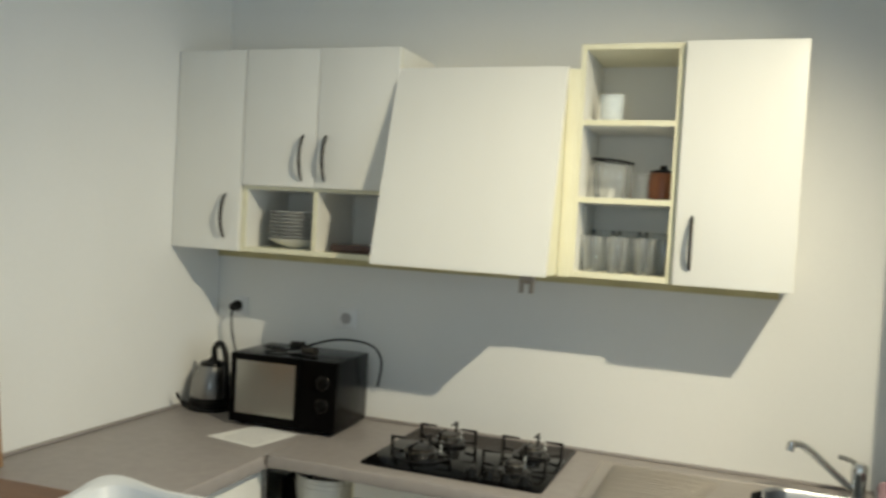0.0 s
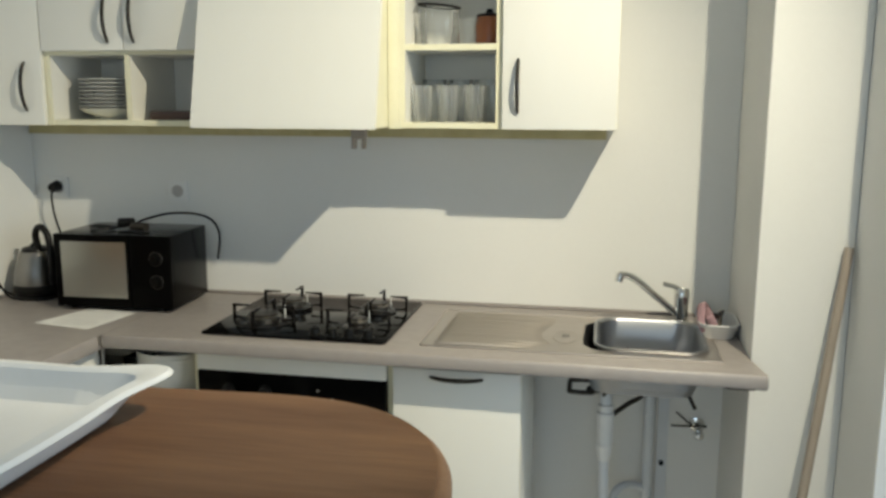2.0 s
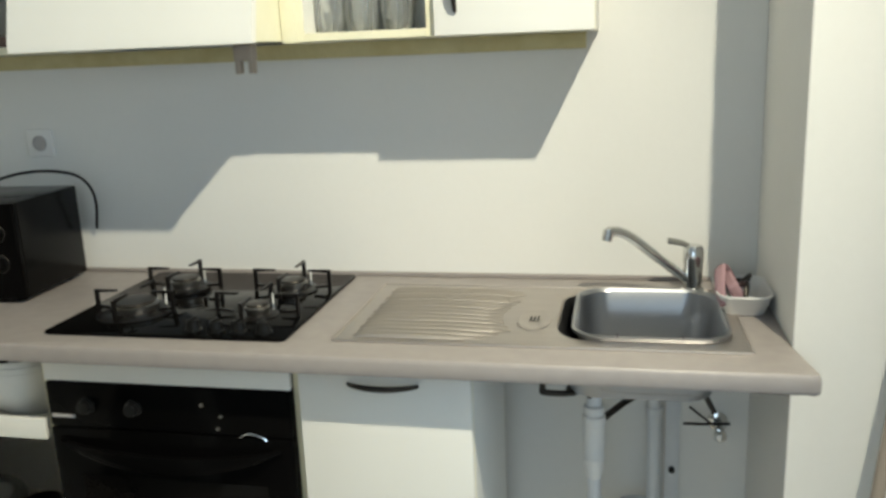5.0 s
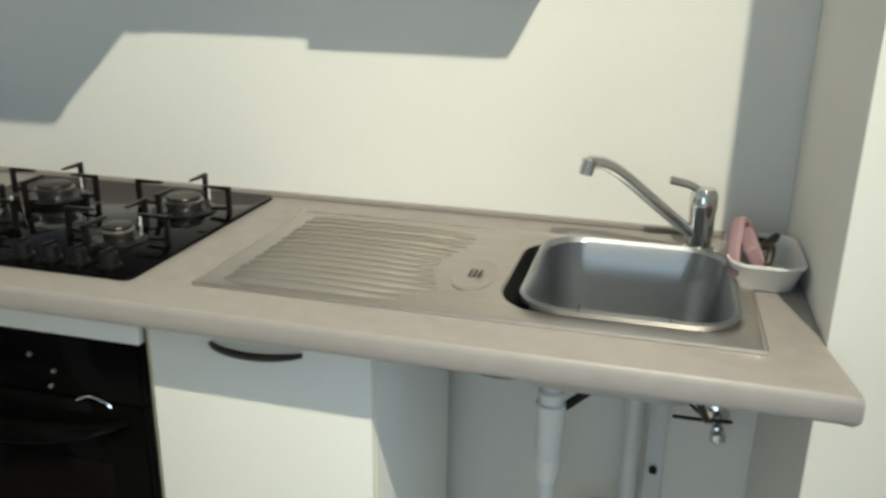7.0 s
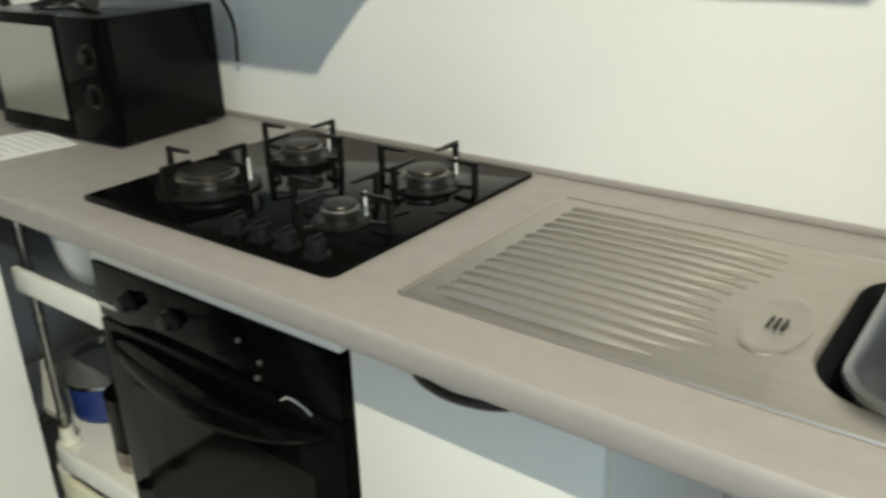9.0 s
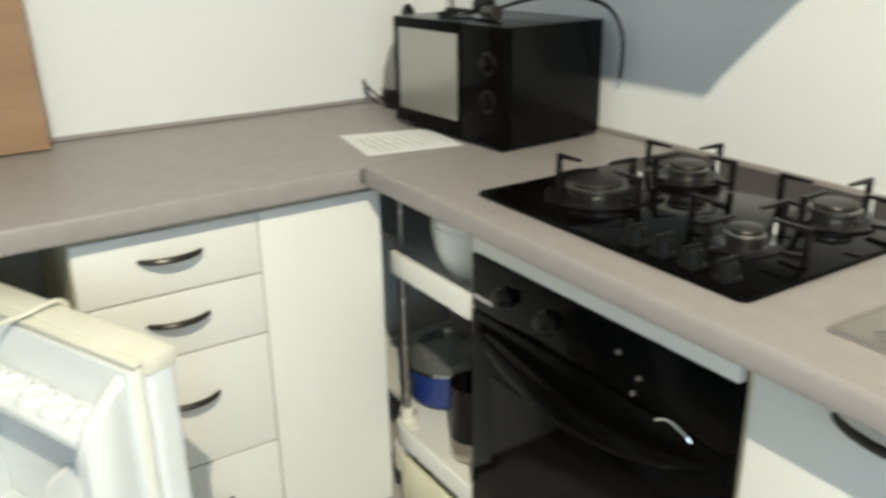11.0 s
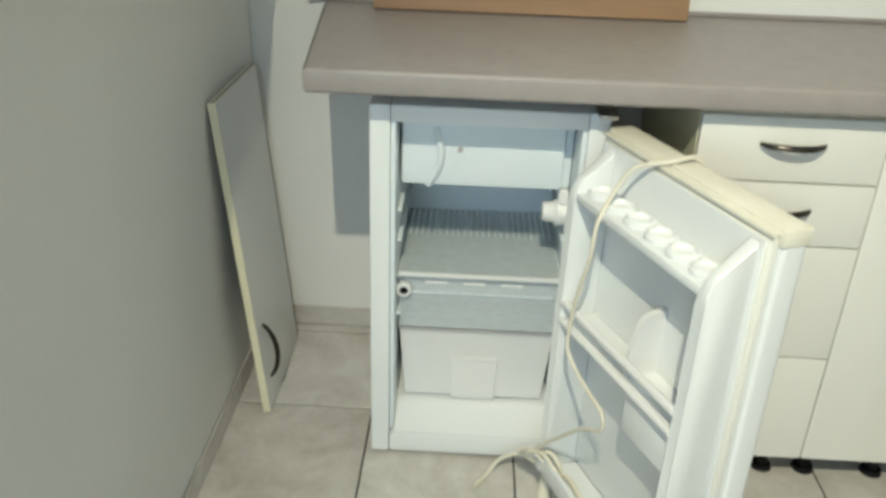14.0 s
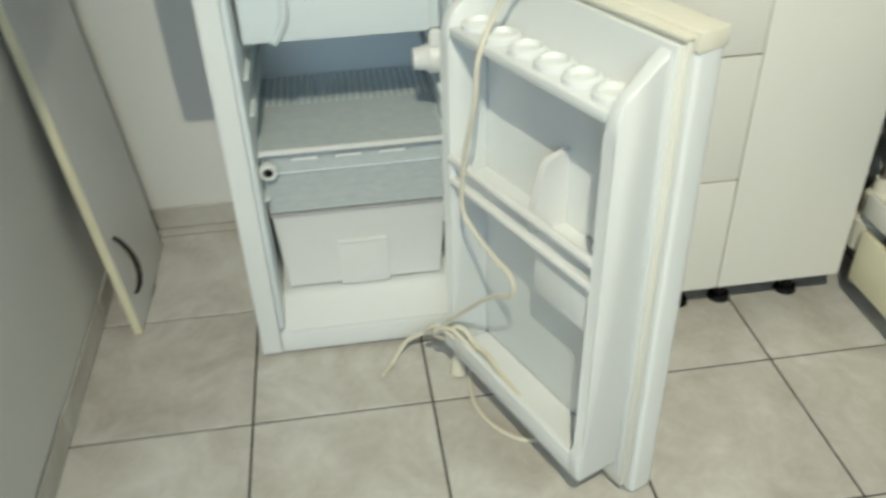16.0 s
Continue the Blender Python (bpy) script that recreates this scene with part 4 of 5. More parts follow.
part("collar", lathe(B(), [(0.036, 0.13), (0.038, 0.20), (0.028, 0.21), (0.028, 0.262), (0.018, 0.27), (0.016, 0.30)], (0.535, -0.50, 0), 20), AGED, car, "cream plastic collar")
for z in (0.235, 0.682):
    s = part("shelf", slab(B(), [(0.565, -0.53), (0.872, -0.53), (0.872, -0.08), (0.10, -0.08), (0.10, -0.45), (0.50, -0.45)], z, z + 0.016), DOOR, car, "white shelf")
    part("lip", box(B(), 0.56, 0.872, -0.544, -0.531, z - 0.006, z + 0.046, 0.002), DOOR, s, "white raised lip")
part("base_panel", box(B(), 0.575, 0.874, -0.546, -0.532, 0.075, 0.198, 0.002), EDGE, car, "cream base panel")
part("floor_panel", box(B(), 0.56, 0.874, -0.531, -0.10, 0.075, 0.090, 0.002), DOOR, car)
BX, BY, BZ0 = 0.47, -0.335, 0.252
blue = thing("blue_pot", (BX, BY, BZ0), "blue enamel pot with a glass lid", "pot")
part("body", lathe(B(), [(0.085, 0), (0.10, 0.01), (0.107, 0.10), (0.103, 0.10), (0.098, 0.012), (0.001, 0.01)], (BX, BY, BZ0), 30), BLUE, blue)
bm = B()
loft(bm, [[(BX + r * math.cos(k * math.pi / 18), BY + r * math.sin(k * math.pi / 18), BZ0 + z) for k in range(36)] for r, z in ((0.106, 0.103), (0.100, 0.128), (0.080, 0.150), (0.045, 0.166), (0.012, 0.171))], False, True)
part("lid", bm, GLASS, blue, "domed glass lid")
part("lid_knob", lathe(B(), [(0.010, 0.1715), (0.017, 0.185), (0.015, 0.195), (0.001, 0.197)], (BX, BY, BZ0), 16), CHROME, blue, "steel lid knob")
part("rim", lathe(B(), [(0.106, 0.1005), (0.112, 0.103), (0.110, 0.110), (0.105, 0.109)], (BX, BY, BZ0), 30), CHROME, blue, "steel rim")
pan = thing("saucepan", (0.735, -0.44, 0.252), "dark brown saucepan with steel lid", "pot")
part("body", lathe(B(), [(0.045, 0), (0.05, 0.005), (0.054, 0.19), (0.05, 0.19), (0.047, 0.01), (0.001, 0.008)], (0.735, -0.44, 0.252), 26), DARK, pan)
part("lower_band", lathe(B(), [(0.0510, 0.006), (0.0525, 0.012), (0.0535, 0.05), (0.052, 0.054)], (0.735, -0.44, 0.252), 26), STEEL, pan, "steel band")
stack = thing("bowl_stack", (0.742, -0.40, 0.698), "stack of cream bowls on the upper corner shelf", "bowls")
for k in range(3):
    z = 0.698 + 0.016 * k
    part("bowl", lathe(B(), [(0.070, 0.0005), (0.076, 0.004), (0.104, 0.030), (0.118, 0.070), (0.126, 0.126), (0.1225, 0.126), (0.114, 0.074), (0.099, 0.036), (0.065, 0.012), (0.001, 0.010)], (0.742 + 0.002 * (k % 2), -0.40, z), 36), CERAMIC, stack)
whole("dark_box", box(B(), 0.56, 0.64, -0.42, -0.28, 0.698, 0.81, 0.006), DARK, "dark tin on the upper corner shelf", "tin", base=(0.6, -0.35, 0.692))

# ---- drawers and corner panel under the left-hand worktop ----
LF = 0.552
dr = thing("drawer_unit", (0.3, -1.02, 0), "white laminate unit of four drawers", "drawer unit")
for y in (-1.200, -0.864):
    part("side_panel", box(B(), 0.05, LF, y, y + 0.016, CB, 0.896, 0.001, 1), EDGE, dr)
part("top_rail", box(B(), 0.05, LF, -1.183, -0.866, 0.876, 0.896), EDGE, dr)
part("bottom_panel", box(B(), 0.05, LF, -1.183, -0.866, CB, CB + 0.016), EDGE, dr)
part("back_panel", box(B(), 0.05, 0.056, -1.183, -0.866, CB + 0.017, 0.887), DOOR, dr)
for z0, z1 in ((0.751, 0.878), (0.617, 0.747), (0.355, 0.613), (CB, 0.351)):
    d = part("drawer", box(B(), LF + 0.001, LF + 0.019, -1.199, -0.849, z0, z1, 0.0018), DOOR, dr, "white drawer front")
    zh = (z0 + z1) / 2 + 0.012 if z1 - z0 < 0.2 else z1 - 0.10
    handle(d, (LF + 0.019, -1.025, zh), (0, 1, 0), (1, 0, 0), 0.12)
legs(dr, ((0.50, -1.16), (0.50, -0.90), (0.1, -1.16), (0.1, -0.90)))
pn = thing("corner_cabinet", (0.3, -0.73, 0), "white laminate corner cabinet with a plain front", "base cabinet")
part("side_panel", box(B(), 0.05, LF, -0.847, -0.832, CB, 0.896, 0.001, 1), EDGE, pn)
part("door", box(B(), LF + 0.001, LF + 0.019, -0.846, -0.570, CB, 0.878, 0.0018), DOOR, pn, "plain white door")
part("top_rail", box(B(), 0.05, LF, -0.831, -0.62, 0.876, 0.896), EDGE, pn)
legs(pn, ((0.50, -0.80), (0.50, -0.64)))

# ---- fridge ----
FY0, FY1, FX, FT = -1.828, -1.360, 0.535, 0.858
fr = thing("fridge", (0.27, -1.59, 0), "small white fridge with its door wide open", "fridge")
part("side_wall", box(B(), 0.03, FX, FY0, FY0 + 0.042, 0.012, FT, 0.005), FRIDGE, fr, "white enamel side wall")
part("side_wall", box(B(), 0.03, FX, FY1 - 0.042, FY1, 0.012, FT, 0.005), FRIDGE, fr, "white enamel side wall")
part("top_wall", box(B(), 0.03, FX - 0.001, FY0 + 0.0425, FY1 - 0.0425, FT - 0.035, FT - 0.001, 0.003), FRIDGE, fr)
part("bottom_wall", box(B(), 0.03, FX - 0.001, FY0 + 0.0425, FY1 - 0.0425, 0.013, 0.062, 0.006), FRIDGE, fr)
part("back_liner", box(B(), 0.03, 0.10, FY0 + 0.043, FY1 - 0.043, 0.063, FT - 0.036), LINER, fr, "pale blue-white liner")
bm = loft(B(), [[(x, y, z) for x, z in ((0.101, 0.063), (0.101, 0.108), (0.44, 0.108), (0.462, 0.102), (FX - 0.026, 0.074), (FX - 0.006, 0.0665), (FX - 0.006, 0.063))] for y in (FY0 + 0.0528, FY1 - 0.0528)], True, True)
part("floor_liner", bm, FRIDGE, fr, "white moulded floor sloping to the front")
for y0, y1 in ((FY0 + 0.0425, FY0 + 0.052), (FY1 - 0.052, FY1 - 0.0425)):
    s = part("inner_liner", box(B(), 0.101, FX - 0.008, y0, y1, 0.0725, FT - 0.036, 0.002), LINER, fr, "pale blue-white liner")
    for z in (0.355, 0.452, 0.54, 0.61):
        ya, yb = (y1, y1 + 0.009) if y0 < -1.6 else (y0 - 0.009, y0)
        part("shelf_runner", box(B(), 0.12, 0.47, ya, yb, z - 0.006, z, 0.002), LINER, s)
IY0, IY1 = FY0 + 0.054, FY1 - 0.054
ice = part("freezer_box", box(B(), 0.101, 0.43, IY0, IY1, 0.660, FT - 0.037, 0.006), LINER, fr, "pale freezer compartment")
fl = part("freezer_flap", box(B(), 0.435, 0.455, IY0 + 0.004, IY1 - 0.02, 0.664, FT - 0.045, 0.007), LINER, ice, "pale plastic freezer flap")
part("flap_grip", tube(B(), [(0.457, IY0 + 0.075, 0.79), (0.465, IY0 + 0.085, 0.75), (0.465, IY0 + 0.083, 0.71), (0.457, IY0 + 0.06, 0.665)], 0.007, 8, 5), LINER, ice)
part("flap_screw", rod(B(), (0.455, IY0 + 0.125, 0.745), (0.459, IY0 + 0.125, 0.745), 0.006, seg=10), INK, ice)
th = part("thermostat", lathe(B(), [(0.03, 0), (0.03, 0.03), (0.024, 0.036), (0.02, 0.06), (0.001, 0.062)], (0, 0, 0), 22), WHITE, fr, "white thermostat dial", Matrix.Translation((0.42, IY1 + 0.008, 0.60)) @ pose(0, 0, 0, 90))
part("lamp_cover", box(B(), 0.28, 0.44, IY1 - 0.022, IY1, 0.625, 0.658, 0.006), WHITE, fr)
sh = part("glass_shelf", box(B(), 0.12, 0.468, IY0, IY1, 0.455, 0.460), HAZE, fr, "clear glass shelf")
part("shelf_trim", box(B(), 0.468, 0.476, IY0, IY1, 0.452, 0.462, 0.003), WHITE, sh, "pale front trim")
for k in range(24):
    y = IY0 + 0.012 + k * (IY1 - IY0 - 0.024) / 23
    part("shelf_rib", tube(B(), [(0.13, y, 0.4605), (0.27, y, 0.4605)], 0.0016, 6, 1), LINER, sh)
part("chiller_tray", box(B(), 0.14, 0.45, IY0 + 0.01, IY1 - 0.01, 0.395, 0.435, 0.006), HAZE, fr, "clear plastic tray under the shelf")
part("cover_plate", box(B(), 0.12, 0.455, IY0 + 0.002, IY1 - 0.002, 0.3125, 0.3175), MILKY, fr, "pale clear drawer cover")
part("cover_edge", box(B(), 0.4605, 0.4635, IY0 + 0.002, IY1 - 0.002, 0.3095, 0.3135, 0.001), INK, fr, "dark front edge of the cover")
part("cover_front", box(B(), 0.4553, 0.460, IY0 + 0.002, IY1 - 0.002, 0.315, 0.447, 0.002), HAZE, fr, "pale clear front of the chiller")
for k in range(3):
    y = IY0 + 0.06 + k * (IY1 - IY0 - 0.14) / 2.6
    part("vent_slot", box(B(), 0.4603, 0.4612, y, y + 0.05, 0.430, 0.436), WHITE, fr, "small white slot")
part("chiller_step", box(B(), 0.4603, 0.4635, IY0 + 0.012, IY1 - 0.012, 0.405, 0.409, 0.001), LINER, fr)
yc = (IY0 + IY1) / 2


def crisper_front(z, x):
    inset = 0.004 + (0.306 - z) * 0.075
    return [(x - 0.018, IY0 + inset, z), (x, IY0 + inset, z), (x, IY1 - inset, z), (x - 0.018, IY1 - inset, z)]


cr = part("crisper", loft(B(), [crisper_front(0.118, 0.443), crisper_front(0.125, 0.4445), crisper_front(0.296, 0.452), crisper_front(0.306, 0.456)], True, True), WHITE, fr, "white tapered crisper drawer")
grip = Matrix.Translation((0.4437, yc, 0.112)) @ pose(0, 0, 0, 0, 2.5, 0)
part("grip_plate", box(B(), 0, 0.0042, -0.052, 0.052, 0, 0.112, 0.002), WHITE, cr, "raised grip plate", grip)
part("grip_lip", box(B(), 0.0005, 0.0085, -0.052, 0.052, 0.1125, 0.117, 0.0015), WHITE, cr, "", grip)
for y0, y1 in ((IY0 + 0.018, IY0 + 0.022), (IY1 - 0.022, IY1 - 0.018)):
    part("crisper_side", box(B(), 0.12, 0.425, y0, y1, 0.120, 0.304), WHITE, cr)
boss = Matrix.Translation((0.466, IY0 + 0.014, 0.418)) @ pose(0, 0, 0, 0, 90, 0)
ds = part("drain_boss", lathe(B(), [(0.017, 0), (0.0175, 0.010), (0.0155, 0.0135), (0.0100, 0.0135), (0.0095, 0.004)], (0, 0, 0), 20), WHITE, fr, "white plastic boss", boss)
part("drain_hole", lathe(B(), [(0.0093, 0.0042), (0.0093, 0.0115), (0.001, 0.0115)], (0, 0, 0), 16), PLASTIC, ds, "dark round hole", boss)
for x in (0.08, 0.48):
    for y in (FY0 + 0.05, FY1 - 0.05):
        part("foot", rod(B(), (x, y, 0), (x, y, 0.013), 0.018, seg=14), PLASTIC, fr)
part("hinge", box(B(), 0.50, 0.575, FY1 - 0.03, FY1 + 0.005, FT + 0.0005, FT + 0.008, 0.002), ALU, fr, "metal hinge plate")

DM = Matrix.Translation((0.560, -1.326, 0)) @ pose(0, 0, 0, 0, 0, 23.5)
DW, DH, DT = 0.472, 0.842, 0.047
fd = part("door", box(B(), 0, DW, -DT, 0, 0.010, DH, 0.010, 3), FRIDGE, fr, "white enamel fridge door", DM)
part("top_cap", box(B(), -0.001, DW + 0.002, -DT - 0.002, 0.002, DH - 0.024, DH + 0.004, 0.004), AGED, fd, "yellowed plastic top cap", DM)
for y0, y1, inset in ((-0.0535, -DT - 0.0022, 0.010), (-0.0590, -0.0537, 0.006), (-0.0655, -0.0592, 0.011)):
    bm = slab(B(), [(inset, y0), (DW - inset, y0), (DW - inset, y1), (inset, y1)], 0.034, DH - 0.002 - inset, 0.0018, 2)
    part("seal_bead", bm, SEAL, fd, "pale rubber bead of the door seal", DM)
part("gasket_top", box(B(), 0.006, DW - 0.006, -0.0650, -DT - 0.0024, DH - 0.0065, DH - 0.0005, 0.0015), AGED, fd, "yellowed seal along the top", DM)
LW0, LW1, LD = 0.042, DW - 0.020, -0.160
part("liner", slab(B(), [(LW0 - 0.022, -0.0705), (LW1 + 0.006, -0.0705), (LW1 + 0.006, -0.0657), (LW0 - 0.022, -0.0657)], 0.055, DH - 0.012, 0.002, 2), FRIDGE, fd, "white moulded door liner", DM)


def fin(x0, x1):
    """A side wall of the door's inner tub, with rounded upper and lower ends."""
    prof = [(-0.0710, 0.094), (LD + 0.008, 0.094), (LD, 0.104), (LD, 0.148), (LD + 0.003, 0.158), (LD + 0.012, 0.170), (LD + 0.012, 0.728), (LD + 0.014, 0.748), (LD + 0.020, 0.764), (LD + 0.031, 0.777), (LD + 0.046, 0.786), (-0.0710, 0.822)]
    bm = loft(B(), [[(x, y, z) for y, z in prof] for x in (x0, x1)], True, True)
    bmesh.ops.bevel(bm, geom=[e for e in bm.edges if abs(e.verts[0].co.x - e.verts[1].co.x) < 1e-6], offset=0.0035, segments=2, affect="EDGES", profile=0.5)
    return bm


for x0 in (LW0, LW1 - 0.022):
    part("tub_side", fin(x0, x0 + 0.022), FRIDGE, fd, "white moulded side", DM)
a, b = LW0 + 0.0225, LW1 - 0.0225
egg = part("egg_shelf", box(B(), a, b, LD + 0.014, -0.0712, 0.736, 0.752, 0.005), FRIDGE, fd, "white egg shelf", DM)
for k in range(6):
    x = a + (k + 0.5) * (b - a) / 6
    part("egg_cup", lathe(B(), [(0.029, 0), (0.028, 0.007), (0.022, 0.011), (0.018, 0.004), (0.001, 0.002)], (x, -0.108, 0.7525), 18), FRIDGE, egg, "", DM)
ms = part("middle_shelf", box(B(), a, b, -0.140, -0.0712, 0.475, 0.487, 0.003), FRIDGE, fd, "white door shelf", DM)
part("shelf_rail", tube(B(), [(a, -0.146, 0.525), (b, -0.146, 0.525)], 0.008, 8, 1), WHITE, ms, "", DM)
part("shelf_rail", tube(B(), [(a, -0.146, 0.483), (b, -0.146, 0.483)], 0.007, 8, 1), WHITE, ms, "", DM)
xm = a + (b - a) * 0.56
bm = loft(B(), [[(x, y, z) for y, z in [(-0.071, 0.488), (-0.136, 0.488), (-0.136, 0.53), (-0.118, 0.598), (-0.108, 0.607), (-0.071, 0.615)]] for x in (xm, xm + 0.012)], True, True)
part("bottle_divider", bm, WHITE, ms, "white bottle divider", DM)
bs = part("bottom_shelf", box(B(), a, b, LD + 0.004, -0.0712, 0.096, 0.108, 0.003), FRIDGE, fd, "white bottom door shelf", DM)
part("bottom_rail", box(B(), a, b, LD, LD + 0.010, 0.1085, 0.148, 0.004), FRIDGE, bs, "white front rail", DM)
part("lower_insert", box(B(), xm + 0.02, b, -0.138, -0.0712, 0.385, 0.470, 0.006), FRIDGE, fd, "", DM)

cord = thing("draped_cable", (0.75, -1.43, 0), "cream power cord draped over the fridge door", "cord")


def D(x, y, z):
    return DM @ Vector((x, y - (0.024 if y < -0.07 else 0.012 if y < -0.03 else 0), z + (0.006 if z > 0.8 else 0)))


bm = tube(B(), [D(0.215, 0.008, 0.66), D(0.21, 0.009, 0.80), D(0.205, 0.0, 0.847), D(0.20, -0.045, 0.845), D(0.165, -0.075, 0.825), D(0.15, -0.098, 0.785), D(0.16, -0.130, 0.735), D(0.165, -0.140, 0.668), D(0.137, -0.142, 0.562),
                D(0.129, -0.142, 0.465), D(0.165, -0.138, 0.43), D(0.215, -0.138, 0.415), D(0.258, -0.135, 0.40), D(0.262, -0.135, 0.365), D(0.206, -0.14, 0.326), D(0.12, -0.142, 0.235), D(0.06, -0.147, 0.165), D(0.02, -0.16, 0.13)], 0.0042, 8, 6)
part("cord", bm, CORD, cord)
bm = tube(B(), [D(0.16, -0.11, 0.11), D(0.08, -0.14, 0.165), D(0.04, -0.155, 0.13), (0.635, -1.39, 0.05), (0.66, -1.405, 0.010), (0.74, -1.41, 0.0065), (0.80, -1.39, 0.0065), (0.845, -1.35, 0.0065), (0.86, -1.31, 0.0065)], 0.0042, 8, 6)
part("cord_loop", bm, CORD, cord)
bm = tube(B(), [D(0.10, -0.12, 0.12), D(0.05, -0.152, 0.158), D(0.02, -0.165, 0.13), (0.60, -1.46, 0.085), (0.575, -1.52, 0.045), (0.595, -1.555, 0.0065), (0.635, -1.582, 0.0065)], 0.0046, 8, 6)
part("cord_end", bm, CORD, cord)
bm = tube(B(), [D(0.03, -0.15, 0.14), (0.625, -1.42, 0.10), (0.645, -1.425, 0.05)], 0.0045, 8, 5)
part("plug_lead", bm, CORD, cord)
part("plug", rod(B(), (0.645, -1.425, 0.055), (0.655, -1.428, 0.008), 0.011, 0.017, 12), CORD, cord, "cream plug")
part("knot", tube(B(), [D(0.05, -0.15, 0.15), D(0.08, -0.12, 0.16), D(0.11, -0.11, 0.13), D(0.07, -0.125, 0.12), D(0.13, -0.10, 0.125), D(0.19, -0.10, 0.11), D(0.25, -0.10, 0.103)], 0.0055, 8, 6), CORD, cord, "knotted cord")

# ---- boards and panels ----
bw = thing("wood_board", (0.05, -1.5, WT), "beech veneered board leaning on the wall", "board")
bm = slab(B(), [(0, -1.874), (0.018, -1.874), (0.018, -1.131), (0, -1.131)], 0, 0.362, 0.001, 1)
part("panel", bm, BEECH, bw, "", Matrix.Translation((0.045, 0, WT + 0.001)) @ pose(0, 0, 0, 0, -7.5, 0))

lean = Matrix.Translation((0.400, -2.098, 0.0)) @ pose(0, 0, 0, 5.2, -0.6, 0)
sp = thing("spare_door", (0.25, -2.15, 0), "loose white cabinet door leaning on the partition", "cabinet door")
part("panel", box(B(), -0.345, 0, -0.018, 0, 0.004, 0.803, 0.0015), WHITE, sp, "white laminate panel", lean)
part("edging", box(B(), 0.0003, 0.002, -0.018, 0, 0.004, 0.803), EDGE, sp, "cream edging", lean)
part("top_edging", box(B(), -0.345, 0.002, -0.018, 0, 0.8035, 0.805), AGED, sp, "cream edging", lean)
part("core_line", box(B(), -0.343, -0.002, -0.0075, -0.0045, 0.8052, 0.8056), CLAY, sp, "dark line of bare chipboard", lean)
handle(sp, (-0.04, 0.0, 0.16), (0, 0, 1), (0, 1, 0), 0.15, lean)

# ---- bar and what stands on it ----
BZ = 1.32
bar = thing("bar_top", (1.0, -2.22, BZ - 0.035), "dark brown wooden bar top with rounded end", "bar top")
poly = [(X0 + 0.002, -2.445), (1.76, -2.445)]
for k in range(1, 60):
    a = radians(-90 + 180 * k / 60)
    c, q = math.cos(a), math.sin(a)
    poly.append((1.76 + 0.228 * c ** 0.8, -2.222 + 0.226 * math.copysign(abs(q) ** 0.86, q)))
poly += [(1.76, -1.996), (X0 + 0.002, -2.090)]
part("slab", slab(B(), poly, BZ - 0.036, BZ, 0.008, 3), OAK, bar)
part("nosing", tube(B(), [(x, y, BZ - 0.018) for x, y in poly[1:-1]], 0.0135, 12, 1), OAK_WORN, bar, "paler worn rounded edge")
for x in (0.53, 1.40):
    br = thing("shelf_bracket", (x, -2.15, 1.25), "dark metal bracket under the bar top", "bracket", "bar brackets")
    part("arm", box(B(), x - 0.012, x + 0.012, -2.196, -2.08, 1.278, 1.2835, 0.001), IRON, br)
    part("brace", tube(B(), [(x + 0.02, -2.12, 1.277), (x + 0.006, -2.15, 1.235), (x - 0.012, -2.186, 1.165)], 0.013, 8, 4, 0.6, taper=lambda t: 1.15 - 0.65 * t), IRON, br)
whole("wall_cleat", box(B(), X0 + 0.001, X0 + 0.022, -2.165, -2.115, 1.240, 1.283, 0.003), INK, "small grey cleat under the bar", "cleat", base=(0, -2.1, 1.25))

book = thing("flat_box", (0.18, -2.24, BZ), "flat dark green box lying on the bar against the wall", "box")
part("base", box(B(), X0 + 0.004, 0.40, -2.36, -2.112, BZ + 0.0005, BZ + 0.017, 0.002), GREEN, book)
part("lid", box(B(), X0 + 0.003, 0.402, -2.362, -2.110, BZ + 0.0175, BZ + 0.030, 0.003), GREEN, book, "dark green lid")

tray = thing("plastic_tray", (1.46, -2.26, BZ), "white plastic tray with a flared wavy rim", "tray")


def wavy(k, z, lift=0.0, flare=0.0):
    """The tray's outline at size k; its corners reach further out and higher than its sides."""
    out = []
    for i in range(128):
        a = 2 * math.pi * i / 128
        c, s = math.cos(a), math.sin(a)
        r = (abs(c) ** 13 + abs(s) ** 13) ** (-1 / 13)
        corner = abs(math.sin(2 * a)) ** 14
        dip = abs(math.sin(2 * a)) ** 4 - corner
        grow = k + flare * corner - 0.6 * flare * dip
        out.append((1.465 + 0.198 * r * c * grow, -2.243 + 0.182 * r * s * grow, z + lift * corner))
    return out


part("outer_wall", loft(B(), [wavy(0.78, BZ + 0.001), wavy(0.82, BZ + 0.004), wavy(0.90, BZ + 0.030, 0, 0.03)], True, False), WHITE, tray)
part("rim", loft(B(), [wavy(0.90, BZ + 0.030, 0, 0.03), wavy(0.985, BZ + 0.036, 0.003, 0.075), wavy(1.0, BZ + 0.038, 0.003, 0.085), wavy(0.985, BZ + 0.043, 0.003, 0.08), wavy(0.925, BZ + 0.044, 0.003, 0.05), wavy(0.900, BZ + 0.040, 0.002, 0.03)], False, False), WHITE, tray, "broad flared rim")
part("basin", loft(B(), [wavy(0.900, BZ + 0.040, 0.002, 0.03), wavy(0.865, BZ + 0.016), wavy(0.84, BZ + 0.008), wavy(0.80, BZ + 0.006)], False, True), WHITE, tray, "shallow sunken floor")

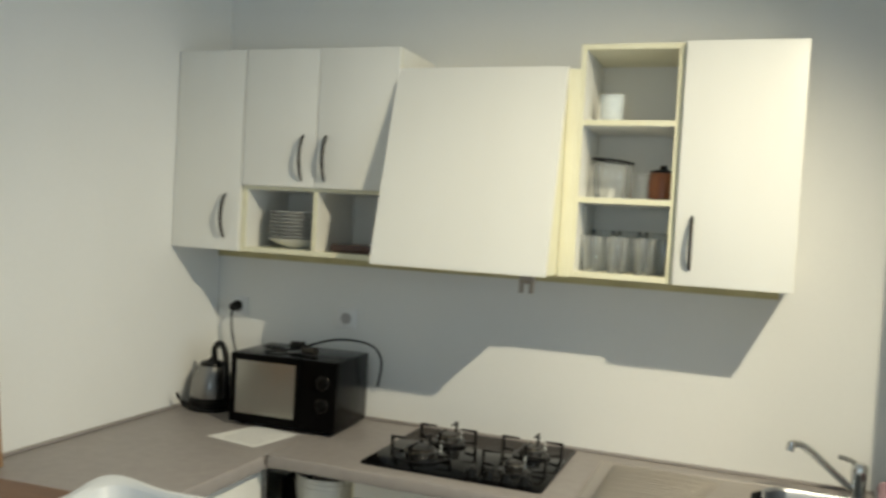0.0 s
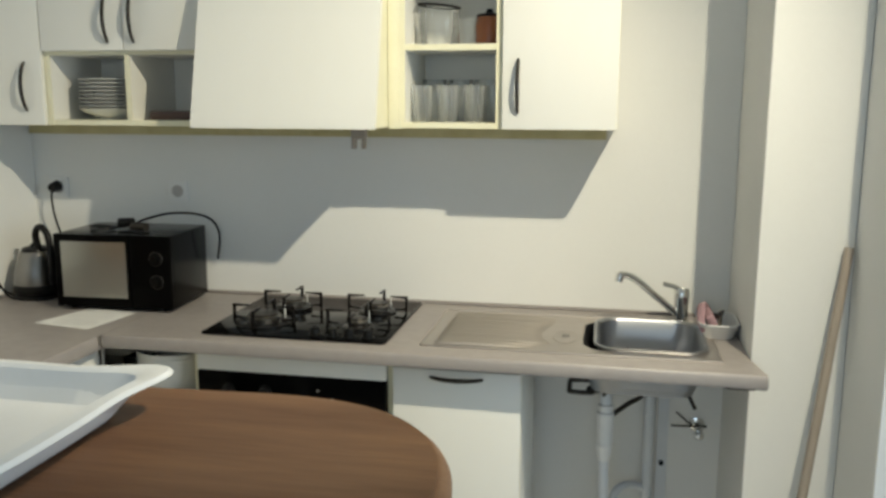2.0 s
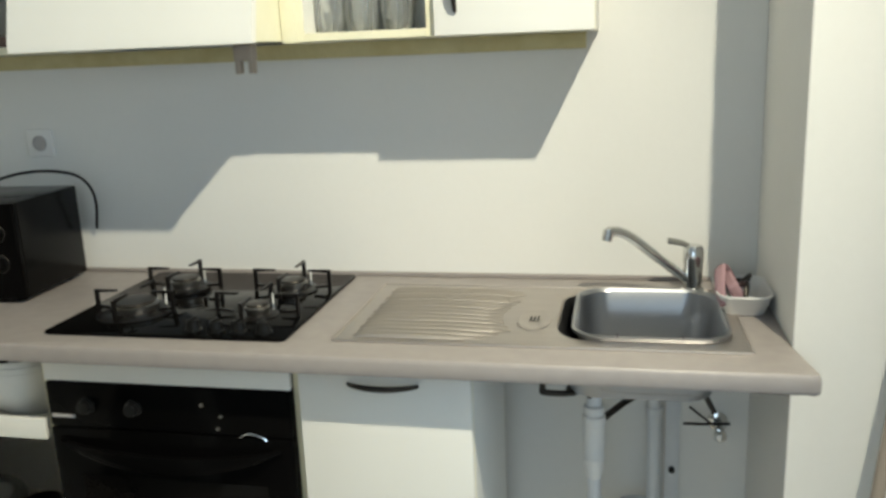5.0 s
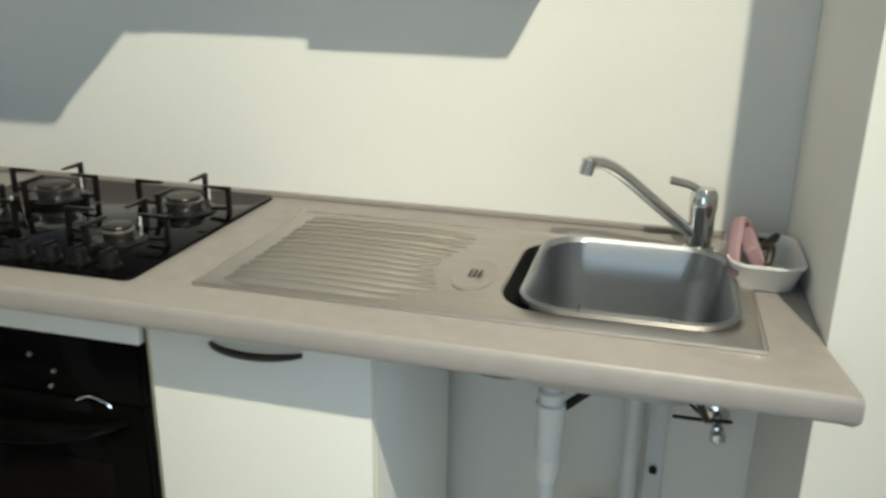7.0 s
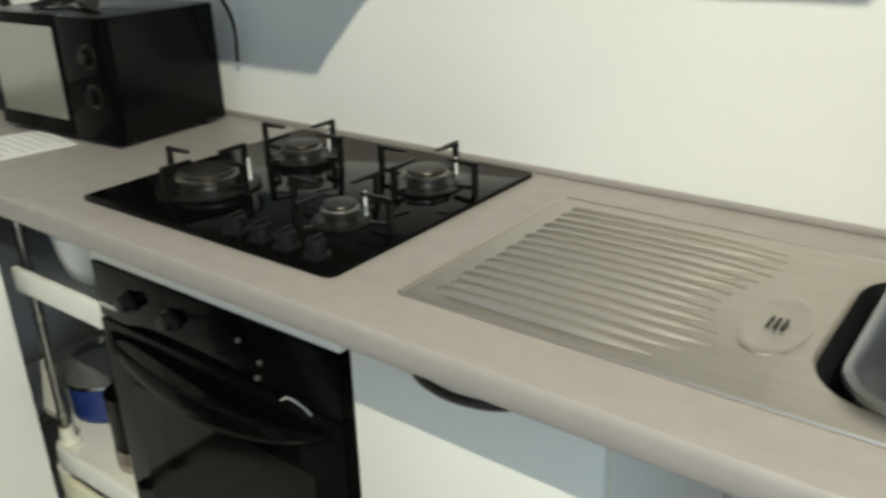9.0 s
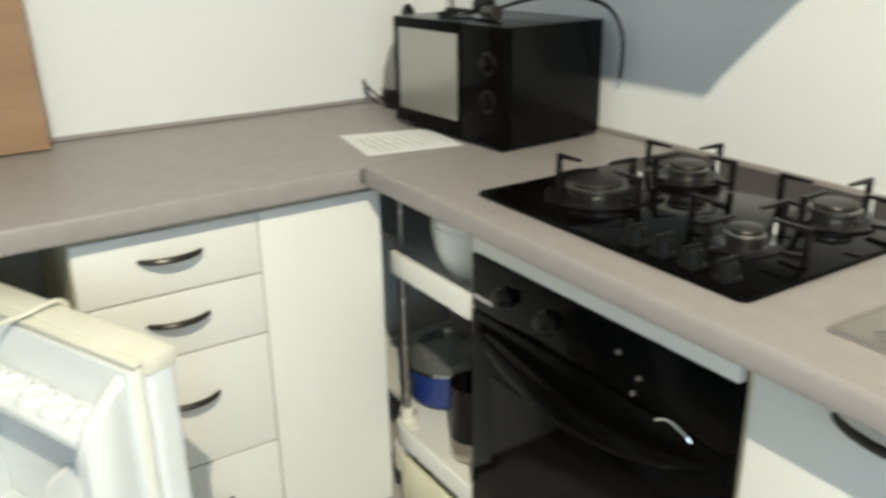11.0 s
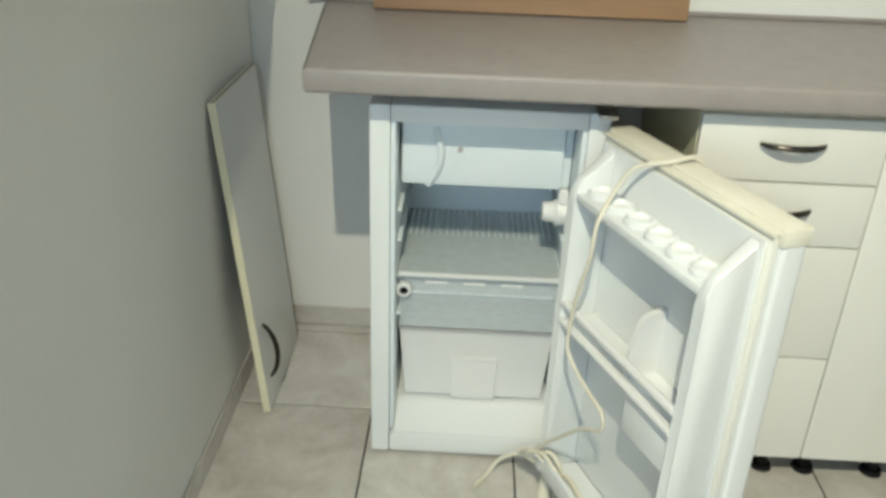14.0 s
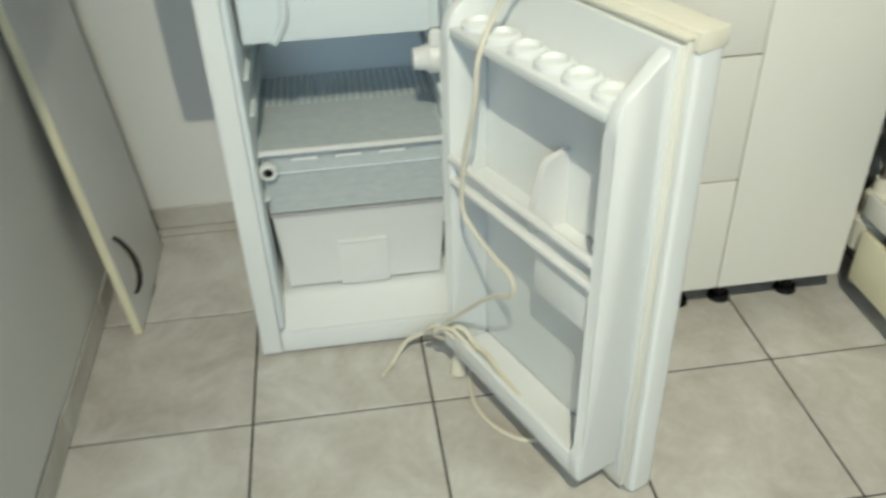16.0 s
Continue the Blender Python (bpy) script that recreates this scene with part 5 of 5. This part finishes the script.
# ---- floor: tiles and tiled skirting ----
floor = structure("floor", box(B(), X0, XR, YF, 0, -0.04, -0.002), GROUT, "pale marbled floor tiles with dark joints")
BASE[floor.name] = Vector((0, 0, 0))
PITCH, GAP, TX, TY = 0.3555, 0.0045, 0.718, -1.845
shared = {}


def tile_mesh(w, d, h):
    key = (round(w, 3), round(d, 3), round(h, 3))
    if key not in shared:
        bm = box(B(), 0, w, 0, d, -h, 0, min(0.0016, h / 3), 1)
        shared[key] = bpy.data.meshes.new("floor_tile")
        bm.to_mesh(shared[key])
        bm.free()
        shared[key].materials.append(TILE)
    return shared[key]


for i in range(-3, 12):
    for j in range(-9, 7):
        x0, x1 = max(TX + i * PITCH + GAP / 2, X0 + 0.002), min(TX + (i + 1) * PITCH - GAP / 2, XR - 0.002)
        y0, y1 = max(TY + j * PITCH + GAP / 2, YF + 0.002), min(TY + (j + 1) * PITCH - GAP / 2, -0.002)
        if x1 - x0 > 0.02 and y1 - y0 > 0.02:
            ob = new("floor_tile", tile_mesh(x1 - x0, y1 - y0, 0.008))
            ob.location = (x0, y0, random.uniform(0, 0.0006))
            ob.parent = floor


def skirting(name, start, along, length, out, wall_label):
    """A row of cut tiles along the foot of a wall."""
    base = tagged(part(name, box(B(), *sorted((start[0], start[0] + along[0] * length + out[0] * 0.0010)), *sorted((start[1], start[1] + along[1] * length + out[1] * 0.0010)), 0.001, 0.056), JOINT, smooth=False), wall_label, kind="structure")
    n = max(1, math.ceil(length / PITCH))
    for k in range(n):
        s0, s1 = k * PITCH + 0.002, min((k + 1) * PITCH, length) - 0.002
        if s1 - s0 < 0.02:
            continue
        xs = sorted((start[0] + along[0] * s0 + out[0] * 0.0012, start[0] + along[0] * s1 + out[0] * 0.0062))
        ys = sorted((start[1] + along[1] * s0 + out[1] * 0.0012, start[1] + along[1] * s1 + out[1] * 0.0062))
        part("skirting_tile", box(B(), *xs, *ys, 0.002, 0.062, 0.0015, 1), TILE, base)


skirting("baseboard_left", (X0, -2.195), (0, 1), 2.19, (1, 0), "pale tiled skirting along the wall")
skirting("baseboard_partition", (X0 + 0.016, -2.197), (1, 0), 1.73, (0, 1), "pale tiled skirting along the partition")
skirting("baseboard_back", (1.93, 0.0), (1, 0), 0.60, (0, -1), "pale tiled skirting under the sink")
skirting("baseboard_column", (2.545, -0.48), (1, 0), 0.24, (0, -1), "pale tiled skirting at the chimney breast")
